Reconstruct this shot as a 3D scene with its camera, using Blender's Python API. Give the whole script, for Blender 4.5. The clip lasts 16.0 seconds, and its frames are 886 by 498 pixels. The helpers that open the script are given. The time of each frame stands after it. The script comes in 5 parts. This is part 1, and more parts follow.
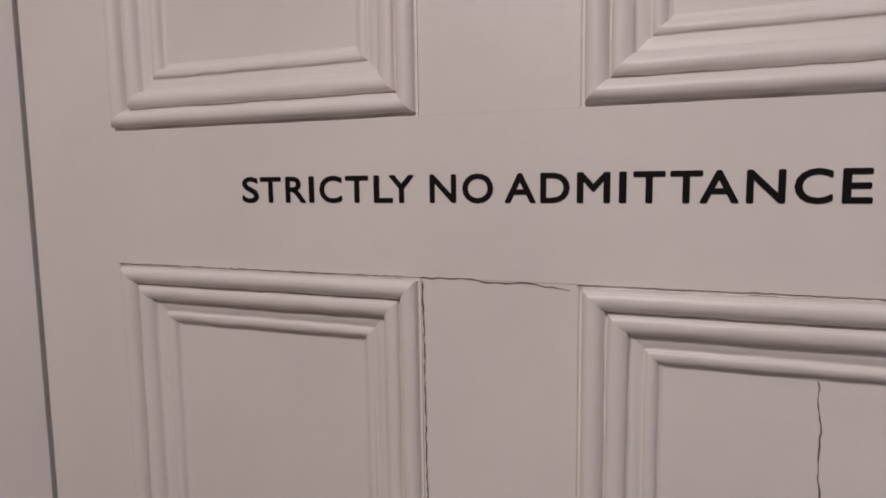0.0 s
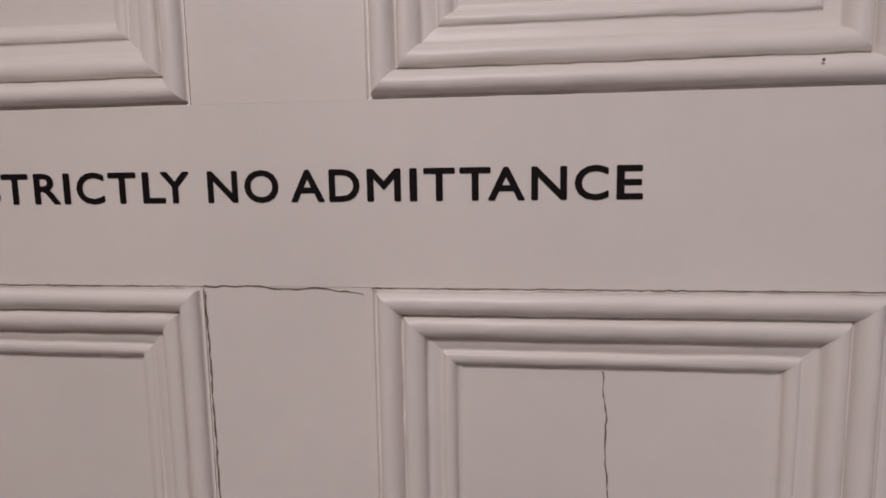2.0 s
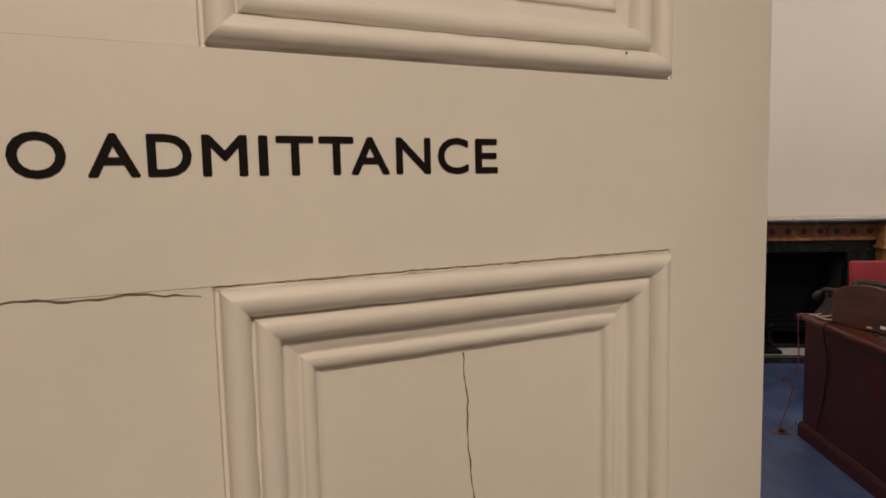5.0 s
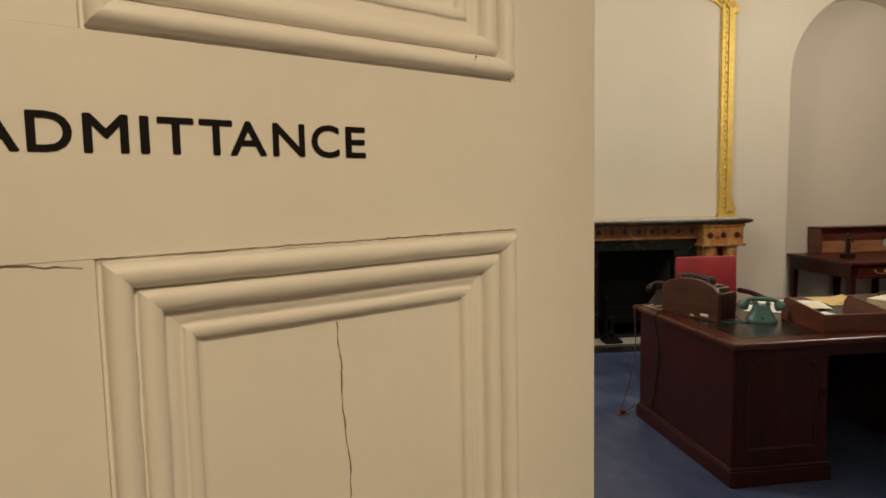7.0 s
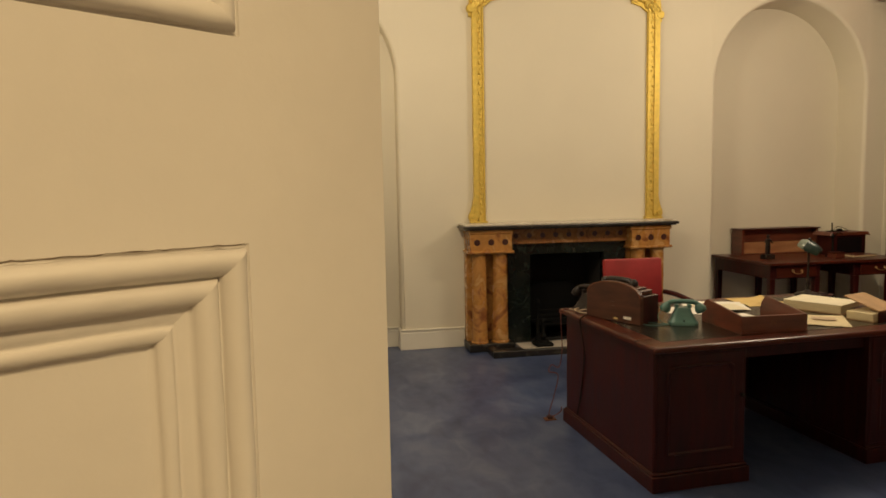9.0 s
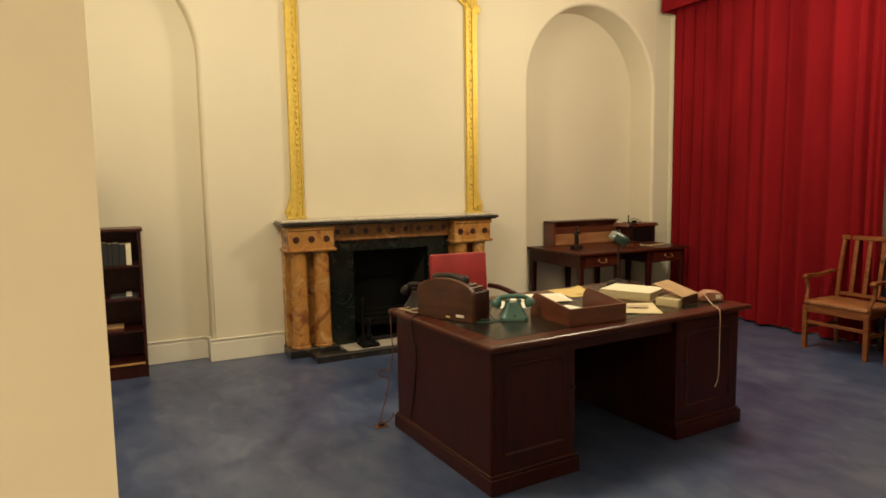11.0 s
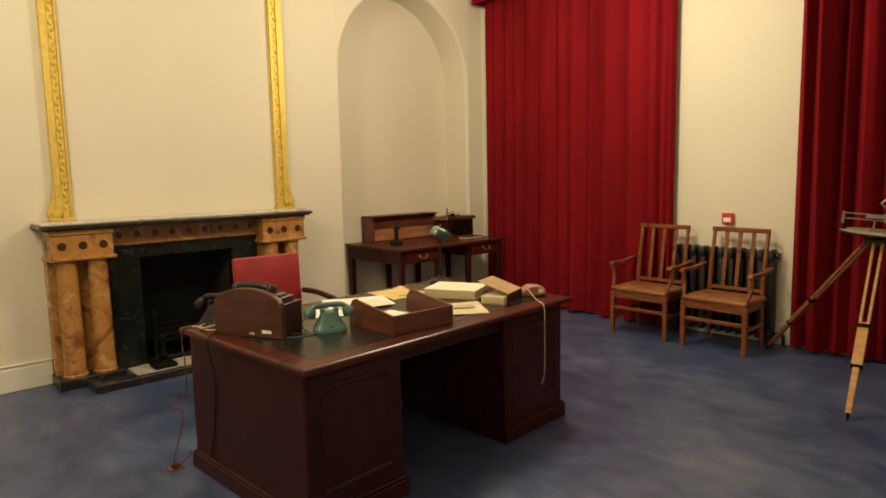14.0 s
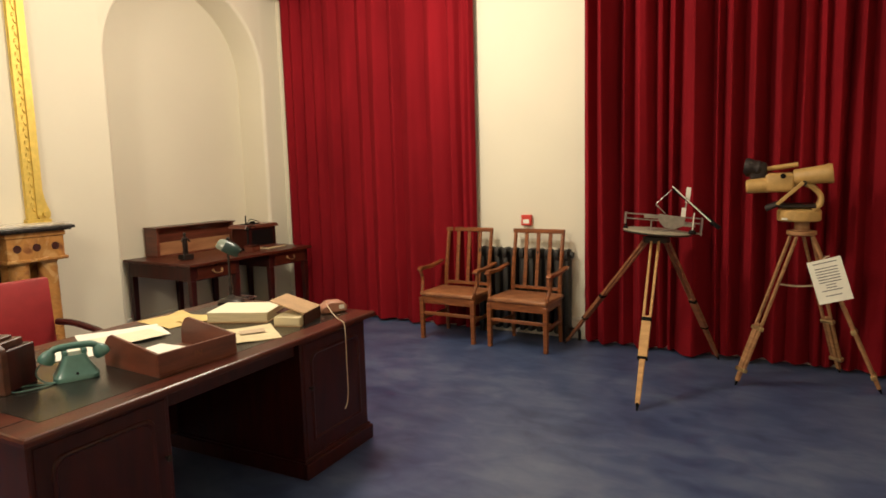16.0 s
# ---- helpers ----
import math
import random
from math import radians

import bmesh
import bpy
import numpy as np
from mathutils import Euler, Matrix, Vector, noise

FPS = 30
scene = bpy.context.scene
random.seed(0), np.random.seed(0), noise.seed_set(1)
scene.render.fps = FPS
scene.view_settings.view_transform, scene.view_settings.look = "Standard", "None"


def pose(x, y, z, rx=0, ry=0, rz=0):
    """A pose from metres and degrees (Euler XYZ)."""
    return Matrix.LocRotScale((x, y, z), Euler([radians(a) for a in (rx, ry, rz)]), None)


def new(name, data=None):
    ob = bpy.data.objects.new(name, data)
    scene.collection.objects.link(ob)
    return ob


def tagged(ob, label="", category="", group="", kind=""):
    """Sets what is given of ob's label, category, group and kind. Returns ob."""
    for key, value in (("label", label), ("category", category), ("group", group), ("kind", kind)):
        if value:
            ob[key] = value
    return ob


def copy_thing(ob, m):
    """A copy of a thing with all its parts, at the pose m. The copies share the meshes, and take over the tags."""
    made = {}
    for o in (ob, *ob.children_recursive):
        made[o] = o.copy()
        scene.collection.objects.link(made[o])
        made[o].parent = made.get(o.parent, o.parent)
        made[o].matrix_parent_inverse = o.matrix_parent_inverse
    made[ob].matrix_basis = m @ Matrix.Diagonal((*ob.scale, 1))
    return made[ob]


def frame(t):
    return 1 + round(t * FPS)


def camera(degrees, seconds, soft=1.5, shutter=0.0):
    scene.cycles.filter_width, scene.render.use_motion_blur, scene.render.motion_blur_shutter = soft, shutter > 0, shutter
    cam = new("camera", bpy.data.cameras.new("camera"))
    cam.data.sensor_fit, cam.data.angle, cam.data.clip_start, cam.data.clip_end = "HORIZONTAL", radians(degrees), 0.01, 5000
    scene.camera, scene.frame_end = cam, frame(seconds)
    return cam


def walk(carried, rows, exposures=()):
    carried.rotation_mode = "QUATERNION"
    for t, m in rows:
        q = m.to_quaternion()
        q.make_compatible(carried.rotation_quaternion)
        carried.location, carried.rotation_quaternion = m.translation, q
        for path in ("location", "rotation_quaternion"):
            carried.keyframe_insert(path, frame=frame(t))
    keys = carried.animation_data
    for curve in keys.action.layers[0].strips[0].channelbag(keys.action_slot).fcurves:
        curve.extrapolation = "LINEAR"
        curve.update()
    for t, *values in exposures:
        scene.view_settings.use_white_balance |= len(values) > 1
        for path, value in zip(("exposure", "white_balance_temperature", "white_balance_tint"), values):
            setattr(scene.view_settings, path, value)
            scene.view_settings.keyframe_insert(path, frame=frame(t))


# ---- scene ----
cam = camera(70.1, 16.0, soft=1.7)
PATH = [
    (0.0, pose(-1.263, -5.984, 1.603, 83.77, 0.69, 53.83)),
    (0.5, pose(-1.259, -5.973, 1.610, 83.0, 0.96, 50.80)),
    (1.0, pose(-1.253, -5.963, 1.610, 83.05, 1.00, 48.06)),
    (1.5, pose(-1.250, -5.951, 1.617, 82.1, 1.20, 44.47)),
    (2.0, pose(-1.258, -5.936, 1.609, 82.38, 0.90, 40.20)),
    (2.5, pose(-1.264, -5.927, 1.610, 82.06, 0.80, 37.20)),
    (3.0, pose(-1.265, -5.928, 1.608, 82.45, 0.78, 34.62)),
    (3.5, pose(-1.270, -5.934, 1.599, 83.11, 0.79, 31.34)),
    (6.0, pose(-1.449, -6.000, 1.565, 84.90, 1.50, -3.80)),
    (6.5, pose(-1.421, -6.022, 1.560, 84.85, 1.45, -4.32)),
    (7.0, pose(-1.396, -6.005, 1.563, 84.85, 1.15, -4.98)),
    (7.5, pose(-1.357, -5.978, 1.565, 84.83, 0.82, -5.68)),
    (8.0, pose(-1.302, -5.947, 1.566, 84.88, 0.78, -6.29)),
    (8.5, pose(-1.257, -5.944, 1.560, 84.88, 0.68, -7.06)),
    (9.0, pose(-1.245, -5.877, 1.559, 84.95, 1.06, -10.12)),
    (9.5, pose(-1.229, -5.790, 1.554, 84.69, 1.16, -15.87)),
    (12.0, pose(-1.150, -5.441, 1.545, 83.90, 0.91, -30.24)),
    (12.5, pose(-1.085, -5.385, 1.534, 83.66, 1.06, -32.39)),
    (13.0, pose(-1.035, -5.348, 1.532, 83.60, 1.08, -35.72)),
    (13.5, pose(-0.994, -5.294, 1.542, 83.39, 1.07, -39.36)),
    (14.0, pose(-0.950, -5.231, 1.543, 83.34, 1.15, -43.03)),
    (14.5, pose(-0.901, -5.208, 1.546, 83.11, 1.25, -47.27)),
    (15.0, pose(-0.810, -5.179, 1.556, 82.93, 1.48, -51.42)),
    (15.5, pose(-0.712, -5.153, 1.564, 83.03, 1.53, -55.49)),
    (16.0, pose(-0.632, -5.127, 1.566, 83.09, 1.55, -59.56)),
]
EXPOSURES = [
    (0.0, -0.12, 4110, 34), (3.7, -0.12, 4110, 34), (5.8, -0.12, 4950, 20), (7.5, 0.0, 5050, 17),
    (9.0, 0.02, 5750, 16), (9.7, 0.2, 5780, 13), (11.8, 0.5, 5780, 10), (13.5, 0.46, 5800, 11),
    (14.5, 0.51, 5750, 12), (15.0, 0.66, 5500, 14), (16.0, 0.83, 5250, 15),
]
walk(cam, PATH, EXPOSURES)

# ---- light ----
world = bpy.data.worlds.new("world")
scene.world = world
world.use_nodes = True
world.node_tree.nodes["Background"].inputs[0].default_value = (0.9, 0.8, 0.65, 1)
world.node_tree.nodes["Background"].inputs[1].default_value = 0.01


def area_lamp(name, m, size, watts, colour):
    d = bpy.data.lights.new(name, "AREA")
    d.shape, d.size, d.energy, d.color = "DISK", size, watts, colour
    ob = new(name, d)
    ob.matrix_world = m
    return ob


def point_lamp(name, at, watts, colour, size):
    d = bpy.data.lights.new(name, "POINT")
    d.energy, d.color, d.shadow_soft_size = watts, colour, size
    new(name, d).location = at


ROOM_LIGHT, CORRIDOR_LIGHT = (1.0, 0.79, 0.47), (1.0, 0.70, 0.30)
point_lamp("room_lamp_light", (2.8, -2.15, 3.15), 122, ROOM_LIGHT, 0.28)
point_lamp("room_lamp_light", (-1.05, -2.2, 3.15), 104, ROOM_LIGHT, 0.28)
area_lamp("corridor_lamp_light", pose(-1.04, -6.66, 2.44), 0.34, 23.6, CORRIDOR_LIGHT)


# ---- materials ----
def material(name, colour, rough=0.6, metal=0.0, vary=0.12, scale=6.0, bump=0.05, bump_scale=60.0, second=None,
             stretch=(1, 1, 1), coat=0.0, island=False, sheen=0.0):
    m = bpy.data.materials.new(name)
    m.use_nodes = True
    nt = m.node_tree
    n, l = nt.nodes, nt.links
    b = n["Principled BSDF"]
    b.inputs["Roughness"].default_value, b.inputs["Metallic"].default_value = rough, metal
    b.inputs["Coat Weight"].default_value = coat
    b.inputs["Sheen Weight"].default_value = sheen
    tc = n.new("ShaderNodeTexCoord")
    mp = n.new("ShaderNodeMapping")
    mp.inputs["Scale"].default_value = stretch
    l.new(tc.outputs["Object"], mp.inputs[0])
    big = n.new("ShaderNodeTexNoise")
    big.inputs["Scale"].default_value, big.inputs["Detail"].default_value = scale, 6
    l.new(mp.outputs[0], big.inputs["Vector"])
    fine = n.new("ShaderNodeTexNoise")
    fine.inputs["Scale"].default_value, fine.inputs["Detail"].default_value = bump_scale, 4
    l.new(mp.outputs[0], fine.inputs["Vector"])
    add = n.new("ShaderNodeMath")
    add.operation = "MULTIPLY_ADD"
    l.new(fine.outputs[0], add.inputs[0])
    add.inputs[1].default_value = 0.35
    l.new(big.outputs[0], add.inputs[2])
    ramp = n.new("ShaderNodeValToRGB")
    c0 = [max(0, c * (1 - vary)) for c in colour]
    c1 = list(second) if second else [min(1, c * (1 + vary)) for c in colour]
    ramp.color_ramp.elements[0].position, ramp.color_ramp.elements[1].position = 0.45, 0.9
    ramp.color_ramp.elements[0].color, ramp.color_ramp.elements[1].color = (*c0, 1), (*c1, 1)
    l.new(add.outputs[0], ramp.inputs[0])
    l.new(ramp.outputs[0], b.inputs["Base Color"])
    bp = n.new("ShaderNodeBump")
    bp.inputs["Strength"].default_value, bp.inputs["Distance"].default_value = bump, 0.01
    l.new(fine.outputs[0], bp.inputs["Height"])
    l.new(bp.outputs[0], b.inputs["Normal"])
    mr = n.new("ShaderNodeMapRange")
    mr.inputs[3].default_value, mr.inputs[4].default_value = max(0.02, rough - 0.08), min(1, rough + 0.1)
    l.new(big.outputs[0], mr.inputs[0])
    l.new(mr.outputs[0], b.inputs["Roughness"])
    return m


def marble(name, base, vein, dark, scale=5.0, rough=0.25):
    m = material(name, base, rough, bump=0.02)
    nt = m.node_tree
    n, l = nt.nodes, nt.links
    tc = n.new("ShaderNodeTexCoord")
    no = n.new("ShaderNodeTexNoise")
    no.inputs["Scale"].default_value, no.inputs["Detail"].default_value, no.inputs["Distortion"].default_value = scale, 8, 1.6
    l.new(tc.outputs["Object"], no.inputs["Vector"])
    r = n.new("ShaderNodeValToRGB")
    e = r.color_ramp.elements
    e[0].position, e[0].color = 0.34, (*dark, 1)
    e[1].position, e[1].color = 0.66, (*vein, 1)
    for p, c in ((0.46, base), (0.56, [0.8 * x for x in base])):
        k = e.new(p)
        k.color = (*c, 1)
    l.new(no.outputs[0], r.inputs[0])
    l.new(r.outputs[0], n["Principled BSDF"].inputs["Base Color"])
    return m


def wood(name, colour, dark, rough=0.35, scale=3.0, stretch=(1, 1, 9), coat=0.2):
    return material(name, dark, rough, vary=0.1, scale=scale, bump=0.06, bump_scale=40, second=colour, stretch=stretch, coat=coat)


def lino(name):
    """Marbled sheet flooring: broad cloudy patches and streaky marbling, with a dull polish."""
    m = material(name, (0.045, 0.065, 0.15), 0.36, bump=0.003, bump_scale=45)
    nt = m.node_tree
    n, l = nt.nodes, nt.links
    tc = n.new("ShaderNodeTexCoord")

    def cloud(scale, detail, distortion, stretch):
        mp = n.new("ShaderNodeMapping")
        mp.inputs["Scale"].default_value = stretch
        l.new(tc.outputs["Object"], mp.inputs[0])
        no = n.new("ShaderNodeTexNoise")
        no.inputs["Scale"].default_value, no.inputs["Detail"].default_value, no.inputs["Distortion"].default_value = scale, detail, distortion
        l.new(mp.outputs[0], no.inputs["Vector"])
        return no.outputs[0]

    def blend(a, b, k):
        mix = n.new("ShaderNodeMath")
        mix.operation = "MULTIPLY_ADD"
        l.new(b, mix.inputs[0])
        mix.inputs[1].default_value = k
        l.new(a, mix.inputs[2])
        return mix.outputs[0]

    total = blend(cloud(1.6, 4, 0.8, (1, 1, 1)), cloud(5.0, 6, 0.8, (1.4, 0.75, 1)), 1.0)
    r = n.new("ShaderNodeValToRGB")
    e = r.color_ramp.elements
    e.new(0.68)
    for k, (p, c) in enumerate(((0.42, (0.027, 0.042, 0.112)), (0.6, (0.056, 0.078, 0.166)), (0.8, (0.102, 0.128, 0.214)))):
        e[k].position, e[k].color = p, (*c, 1)
    sc = n.new("ShaderNodeMath")
    sc.operation = "MULTIPLY"
    sc.inputs[1].default_value = 0.6
    l.new(total, sc.inputs[0])
    l.new(sc.outputs[0], r.inputs[0])
    l.new(r.outputs[0], n["Principled BSDF"].inputs["Base Color"])
    return m


M_WALL = material("cream_wall_paint", (0.71, 0.655, 0.52), 0.75, vary=0.03, scale=1.2, bump=0.05, bump_scale=180)
M_CEIL = material("white_ceiling_paint", (0.78, 0.76, 0.71), 0.85, vary=0.03, scale=1.0, bump=0.03)
M_TRIM = material("cream_gloss_trim", (0.75, 0.71, 0.61), 0.4, vary=0.03, scale=3, bump=0.03)
# Unseen corridor surfaces, kept light so they bounce fill onto the door.
M_CORR = material("beige_corridor_bounce", (0.5, 0.43, 0.37), 0.75, vary=0.04, scale=1.5)
M_CORRFLOOR = material("beige_corridor_floor_bounce", (0.3, 0.24, 0.19), 0.95, vary=0.2, scale=20)
M_FLOOR = lino("blue_mottled_floor")
M_DOOR = material("old_white_gloss_paint", (0.74, 0.70, 0.645), 0.42, vary=0.035, scale=5, bump=0.055, bump_scale=45)
M_BLACK = material("black_lettering", (0.006, 0.004, 0.0045), 0.6, vary=0.1)
M_BLACK.node_tree.nodes["Principled BSDF"].inputs["Specular IOR Level"].default_value = 0.15
M_CRACK = material("dark_crack", (0.15, 0.115, 0.085), 0.95)
M_GOLD = material("gilt", (0.70, 0.52, 0.10), 0.44, metal=0.55, vary=0.13, scale=25, bump=0.35, bump_scale=120)
M_SIENA = marble("yellow_siena_marble", (0.45, 0.215, 0.052), (0.50, 0.29, 0.10), (0.20, 0.075, 0.028), 4.5)
# Brown frieze marble, part of its darkness being the shade under the shelf.
M_FRIEZE = marble("shaded_siena_marble", (0.30, 0.135, 0.042), (0.36, 0.19, 0.07), (0.15, 0.06, 0.025), 5.0)
# Pale marble that paints the cream wall's reflection on the mantel shelf.
M_SHELFSHEEN = marble("shelf_sheen_marble", (0.62, 0.57, 0.48), (0.7, 0.65, 0.56), (0.4, 0.35, 0.27), 5.0, 0.22)
M_BLACKMARBLE = marble("black_veined_marble", (0.02, 0.017, 0.015), (0.07, 0.06, 0.05), (0.01, 0.009, 0.009), 9.0, 0.3)
M_GREENMARBLE = marble("dark_green_marble", (0.007, 0.011, 0.009), (0.02, 0.027, 0.021), (0.004, 0.005, 0.004), 12.0, 0.25)
M_ROUNDEL = material("dark_red_inlay", (0.05, 0.015, 0.012), 0.3)
M_STONE = material("pale_hearth_stone", (0.42, 0.38, 0.32), 0.7, vary=0.15, scale=9)
M_IRON = material("black_cast_iron", (0.004, 0.004, 0.004), 0.8, metal=0.0, vary=0.3, scale=30, bump=0.2)
M_IRON.node_tree.nodes["Principled BSDF"].inputs["Specular IOR Level"].default_value = 0.15
M_SOOT = material("sooty_brick", (0.012, 0.011, 0.01), 0.95, vary=0.4, scale=20, bump=0.3)
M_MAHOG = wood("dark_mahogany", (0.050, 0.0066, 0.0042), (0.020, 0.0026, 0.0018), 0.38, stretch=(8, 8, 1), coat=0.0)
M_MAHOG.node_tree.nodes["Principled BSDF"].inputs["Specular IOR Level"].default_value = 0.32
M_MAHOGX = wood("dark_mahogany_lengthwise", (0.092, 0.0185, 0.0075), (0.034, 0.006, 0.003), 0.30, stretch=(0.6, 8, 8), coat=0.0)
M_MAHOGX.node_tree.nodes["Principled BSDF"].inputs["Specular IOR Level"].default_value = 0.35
M_LEATHERTOP = material("black_desk_leather", (0.015, 0.0125, 0.010), 0.17, vary=0.3, scale=8, bump=0.1, bump_scale=200)
M_REDLEATHER = material("red_leather", (0.29, 0.022, 0.024), 0.48, vary=0.15, scale=9, bump=0.12, bump_scale=220)
M_CURTAIN = material("crimson_velvet", (0.182, 0.0066, 0.0102), 0.95, vary=0.22, scale=3, bump=0.12, bump_scale=300, stretch=(1, 1, 0.25))
M_CURTAIN.node_tree.nodes["Principled BSDF"].inputs["Specular IOR Level"].default_value = 0.06
M_OAK = wood("oak_brown_wood", (0.27, 0.088, 0.02), (0.12, 0.036, 0.0095), 0.36, scale=5, coat=0.0)
M_BROWNLEATHER = material("worn_brown_leather", (0.24, 0.085, 0.03), 0.33, vary=0.3, scale=10, bump=0.12, bump_scale=150, second=(0.38, 0.165, 0.062))
M_PINE = wood("honey_pine", (0.56, 0.32, 0.1), (0.36, 0.18, 0.05), 0.4, scale=5)
M_TAN = wood("tan_wood", (0.42, 0.215, 0.08), (0.25, 0.115, 0.04), 0.5, scale=5, coat=0.0)
M_REDPINE = wood("reddish_brown_tripod_wood", (0.30, 0.115, 0.04), (0.17, 0.058, 0.02), 0.42, scale=5, coat=0.0)
M_BOARD = material("dusty_board_face", (0.33, 0.285, 0.21), 0.6, vary=0.15, scale=12)
M_WORN = wood("worn_orange_wood", (0.24, 0.085, 0.028), (0.08, 0.027, 0.012), 0.5, scale=30, coat=0.0)
M_STEEL = material("worn_grey_steel", (0.33, 0.30, 0.27), 0.38, metal=0.9, vary=0.2, scale=20)
M_OCHRE = material("ochre_enamel", (0.44, 0.27, 0.075), 0.45, vary=0.15, scale=12, bump=0.06)
M_RUBBER = material("black_rubber", (0.02, 0.012, 0.011), 0.6, vary=0.3, scale=30, bump=0.15)
M_RADIATOR = material("black_radiator_paint", (0.012, 0.010, 0.009), 0.5, vary=0.2, scale=12)
M_BRASS = material("aged_brass", (0.5, 0.36, 0.16), 0.38, metal=0.9, vary=0.25, scale=30)
M_TEAL = material("turquoise_bakelite", (0.072, 0.165, 0.145), 0.36, vary=0.12, scale=14, coat=0.2)
M_BAKELITE = material("black_bakelite", (0.014, 0.009, 0.008), 0.42, vary=0.2)
M_RADIO = material("dark_brown_bakelite", (0.024, 0.009, 0.006), 0.4, vary=0.25, scale=14)
M_BAKELITE.node_tree.nodes["Principled BSDF"].inputs["Specular IOR Level"].default_value = 0.3
M_RADIO.node_tree.nodes["Principled BSDF"].inputs["Specular IOR Level"].default_value = 0.3
M_PAPER = material("aged_paper", (0.74, 0.68, 0.5), 0.85, vary=0.05, scale=14)
M_WHITEPAPER = material("white_paper", (0.8, 0.77, 0.68), 0.85, vary=0.03, scale=10)
M_BUFF = material("buff_yellow_paper", (0.62, 0.46, 0.17), 0.85, vary=0.08, scale=12)
M_PAGES = material("page_edges", (0.66, 0.56, 0.34), 0.9, vary=0.15, scale=6, bump=0.4, bump_scale=30, stretch=(1, 1, 40))
M_BOX = wood("red_brown_box_wood", (0.17, 0.048, 0.022), (0.08, 0.02, 0.010), 0.36, stretch=(1.5, 1.5, 9))
M_CASE = wood("dark_brown_case_wood", (0.095, 0.032, 0.015), (0.04, 0.013, 0.0065), 0.4, stretch=(1.5, 1.5, 9), coat=0.0)
M_TANLEATHER = material("tan_cover", (0.42, 0.265, 0.125), 0.6, vary=0.15, scale=12)
M_PINK = material("faded_pink_plastic", (0.36, 0.16, 0.095), 0.45, vary=0.1)
M_CORD = material("dark_cord", (0.07, 0.028, 0.022), 0.7)
M_REDCORD = material("faded_red_cord", (0.17, 0.055, 0.042), 0.75)
M_PALECORD = material("pale_ribbon", (0.5, 0.38, 0.25), 0.8)
M_TEALCORD = material("teal_cord", (0.09, 0.17, 0.15), 0.6)
M_REDPLASTIC = material("red_plastic", (0.55, 0.05, 0.03), 0.4, vary=0.06)
M_LIGHTWOOD = wood("light_cabinet_wood", (0.42, 0.21, 0.09), (0.28, 0.12, 0.05), 0.4, stretch=(1, 6, 6))
M_GREENGLASS = material("green_enamel_shade", (0.006, 0.022, 0.019), 0.3, vary=0.15)
M_PALEGLASS = material("pale_green_glass", (0.17, 0.20, 0.165), 0.2, vary=0.15, coat=0.4)
M_GREY = material("grey_slate", (0.06, 0.064, 0.07), 0.6, vary=0.15)
M_DARKCLOTH = material("dark_book_cloth", (0.018, 0.019, 0.022), 0.8, vary=0.3, scale=20)
M_BRONZE = material("dark_bronze", (0.03, 0.022, 0.018), 0.4, metal=0.5, vary=0.2)


# ---- mesh helpers ----
def part(name, bm, mat, parent=None, label="", smooth=False):
    bmesh.ops.recalc_face_normals(bm, faces=bm.faces[:])
    me = bpy.data.meshes.new(name)
    bm.to_mesh(me)
    bm.free()
    me.materials.append(mat)
    if smooth:
        for p in me.polygons:
            p.use_smooth = True
        me.set_sharp_from_angle(angle=radians(38))
    ob = new(name, me)
    if parent:
        ob.parent = parent
    if label:
        tagged(ob, label)
    return ob


def thing(name, m, label, category, group="", kind=""):
    ob = new(name)
    ob.empty_display_size = 0.1
    ob.matrix_world = m
    return tagged(ob, label, category, group, kind)


def box(x0, x1, y0, y1, z0, z1, bevel=0.0, bm=None, m=None, segs=1):
    own = bmesh.new()
    r = bmesh.ops.create_cube(own, size=1.0)
    for v in own.verts:
        v.co = Vector(((x0 + x1) / 2 + v.co.x * (x1 - x0), (y0 + y1) / 2 + v.co.y * (y1 - y0), (z0 + z1) / 2 + v.co.z * (z1 - z0)))
    if bevel:
        bmesh.ops.bevel(own, geom=own.edges[:], offset=bevel, segments=segs, affect="EDGES", profile=0.5)
    if m:
        own.transform(m)
    return merge(bm, own)


def merge(bm, own):
    if bm is None:
        return own
    me = bpy.data.meshes.new("tmp")
    own.to_mesh(me)
    own.free()
    bm.from_mesh(me)
    bpy.data.meshes.remove(me)
    return bm


def rod(a, b, r0, r1=None, seg=12, bm=None):
    a, b = Vector(a), Vector(b)
    r1 = r0 if r1 is None else r1
    own = bmesh.new()
    bmesh.ops.create_cone(own, cap_ends=True, segments=seg, radius1=r0, radius2=r1, depth=(b - a).length)
    own.transform(Matrix.Translation((a + b) / 2) @ (b - a).to_track_quat("Z", "Y").to_matrix().to_4x4())
    return merge(bm, own)


def beam(a, b, w, d, bm=None, taper=1.0, bevel=0.003):
    """A bar of rectangular section from a to b."""
    a, b = Vector(a), Vector(b)
    own = box(-w / 2, w / 2, -d / 2, d / 2, 0, (b - a).length, bevel)
    for v in own.verts:
        if v.co.z > (b - a).length / 2:
            v.co.x *= taper
            v.co.y *= taper
    own.transform(Matrix.Translation(a) @ (b - a).to_track_quat("Z", "Y").to_matrix().to_4x4())
    return merge(bm, own)


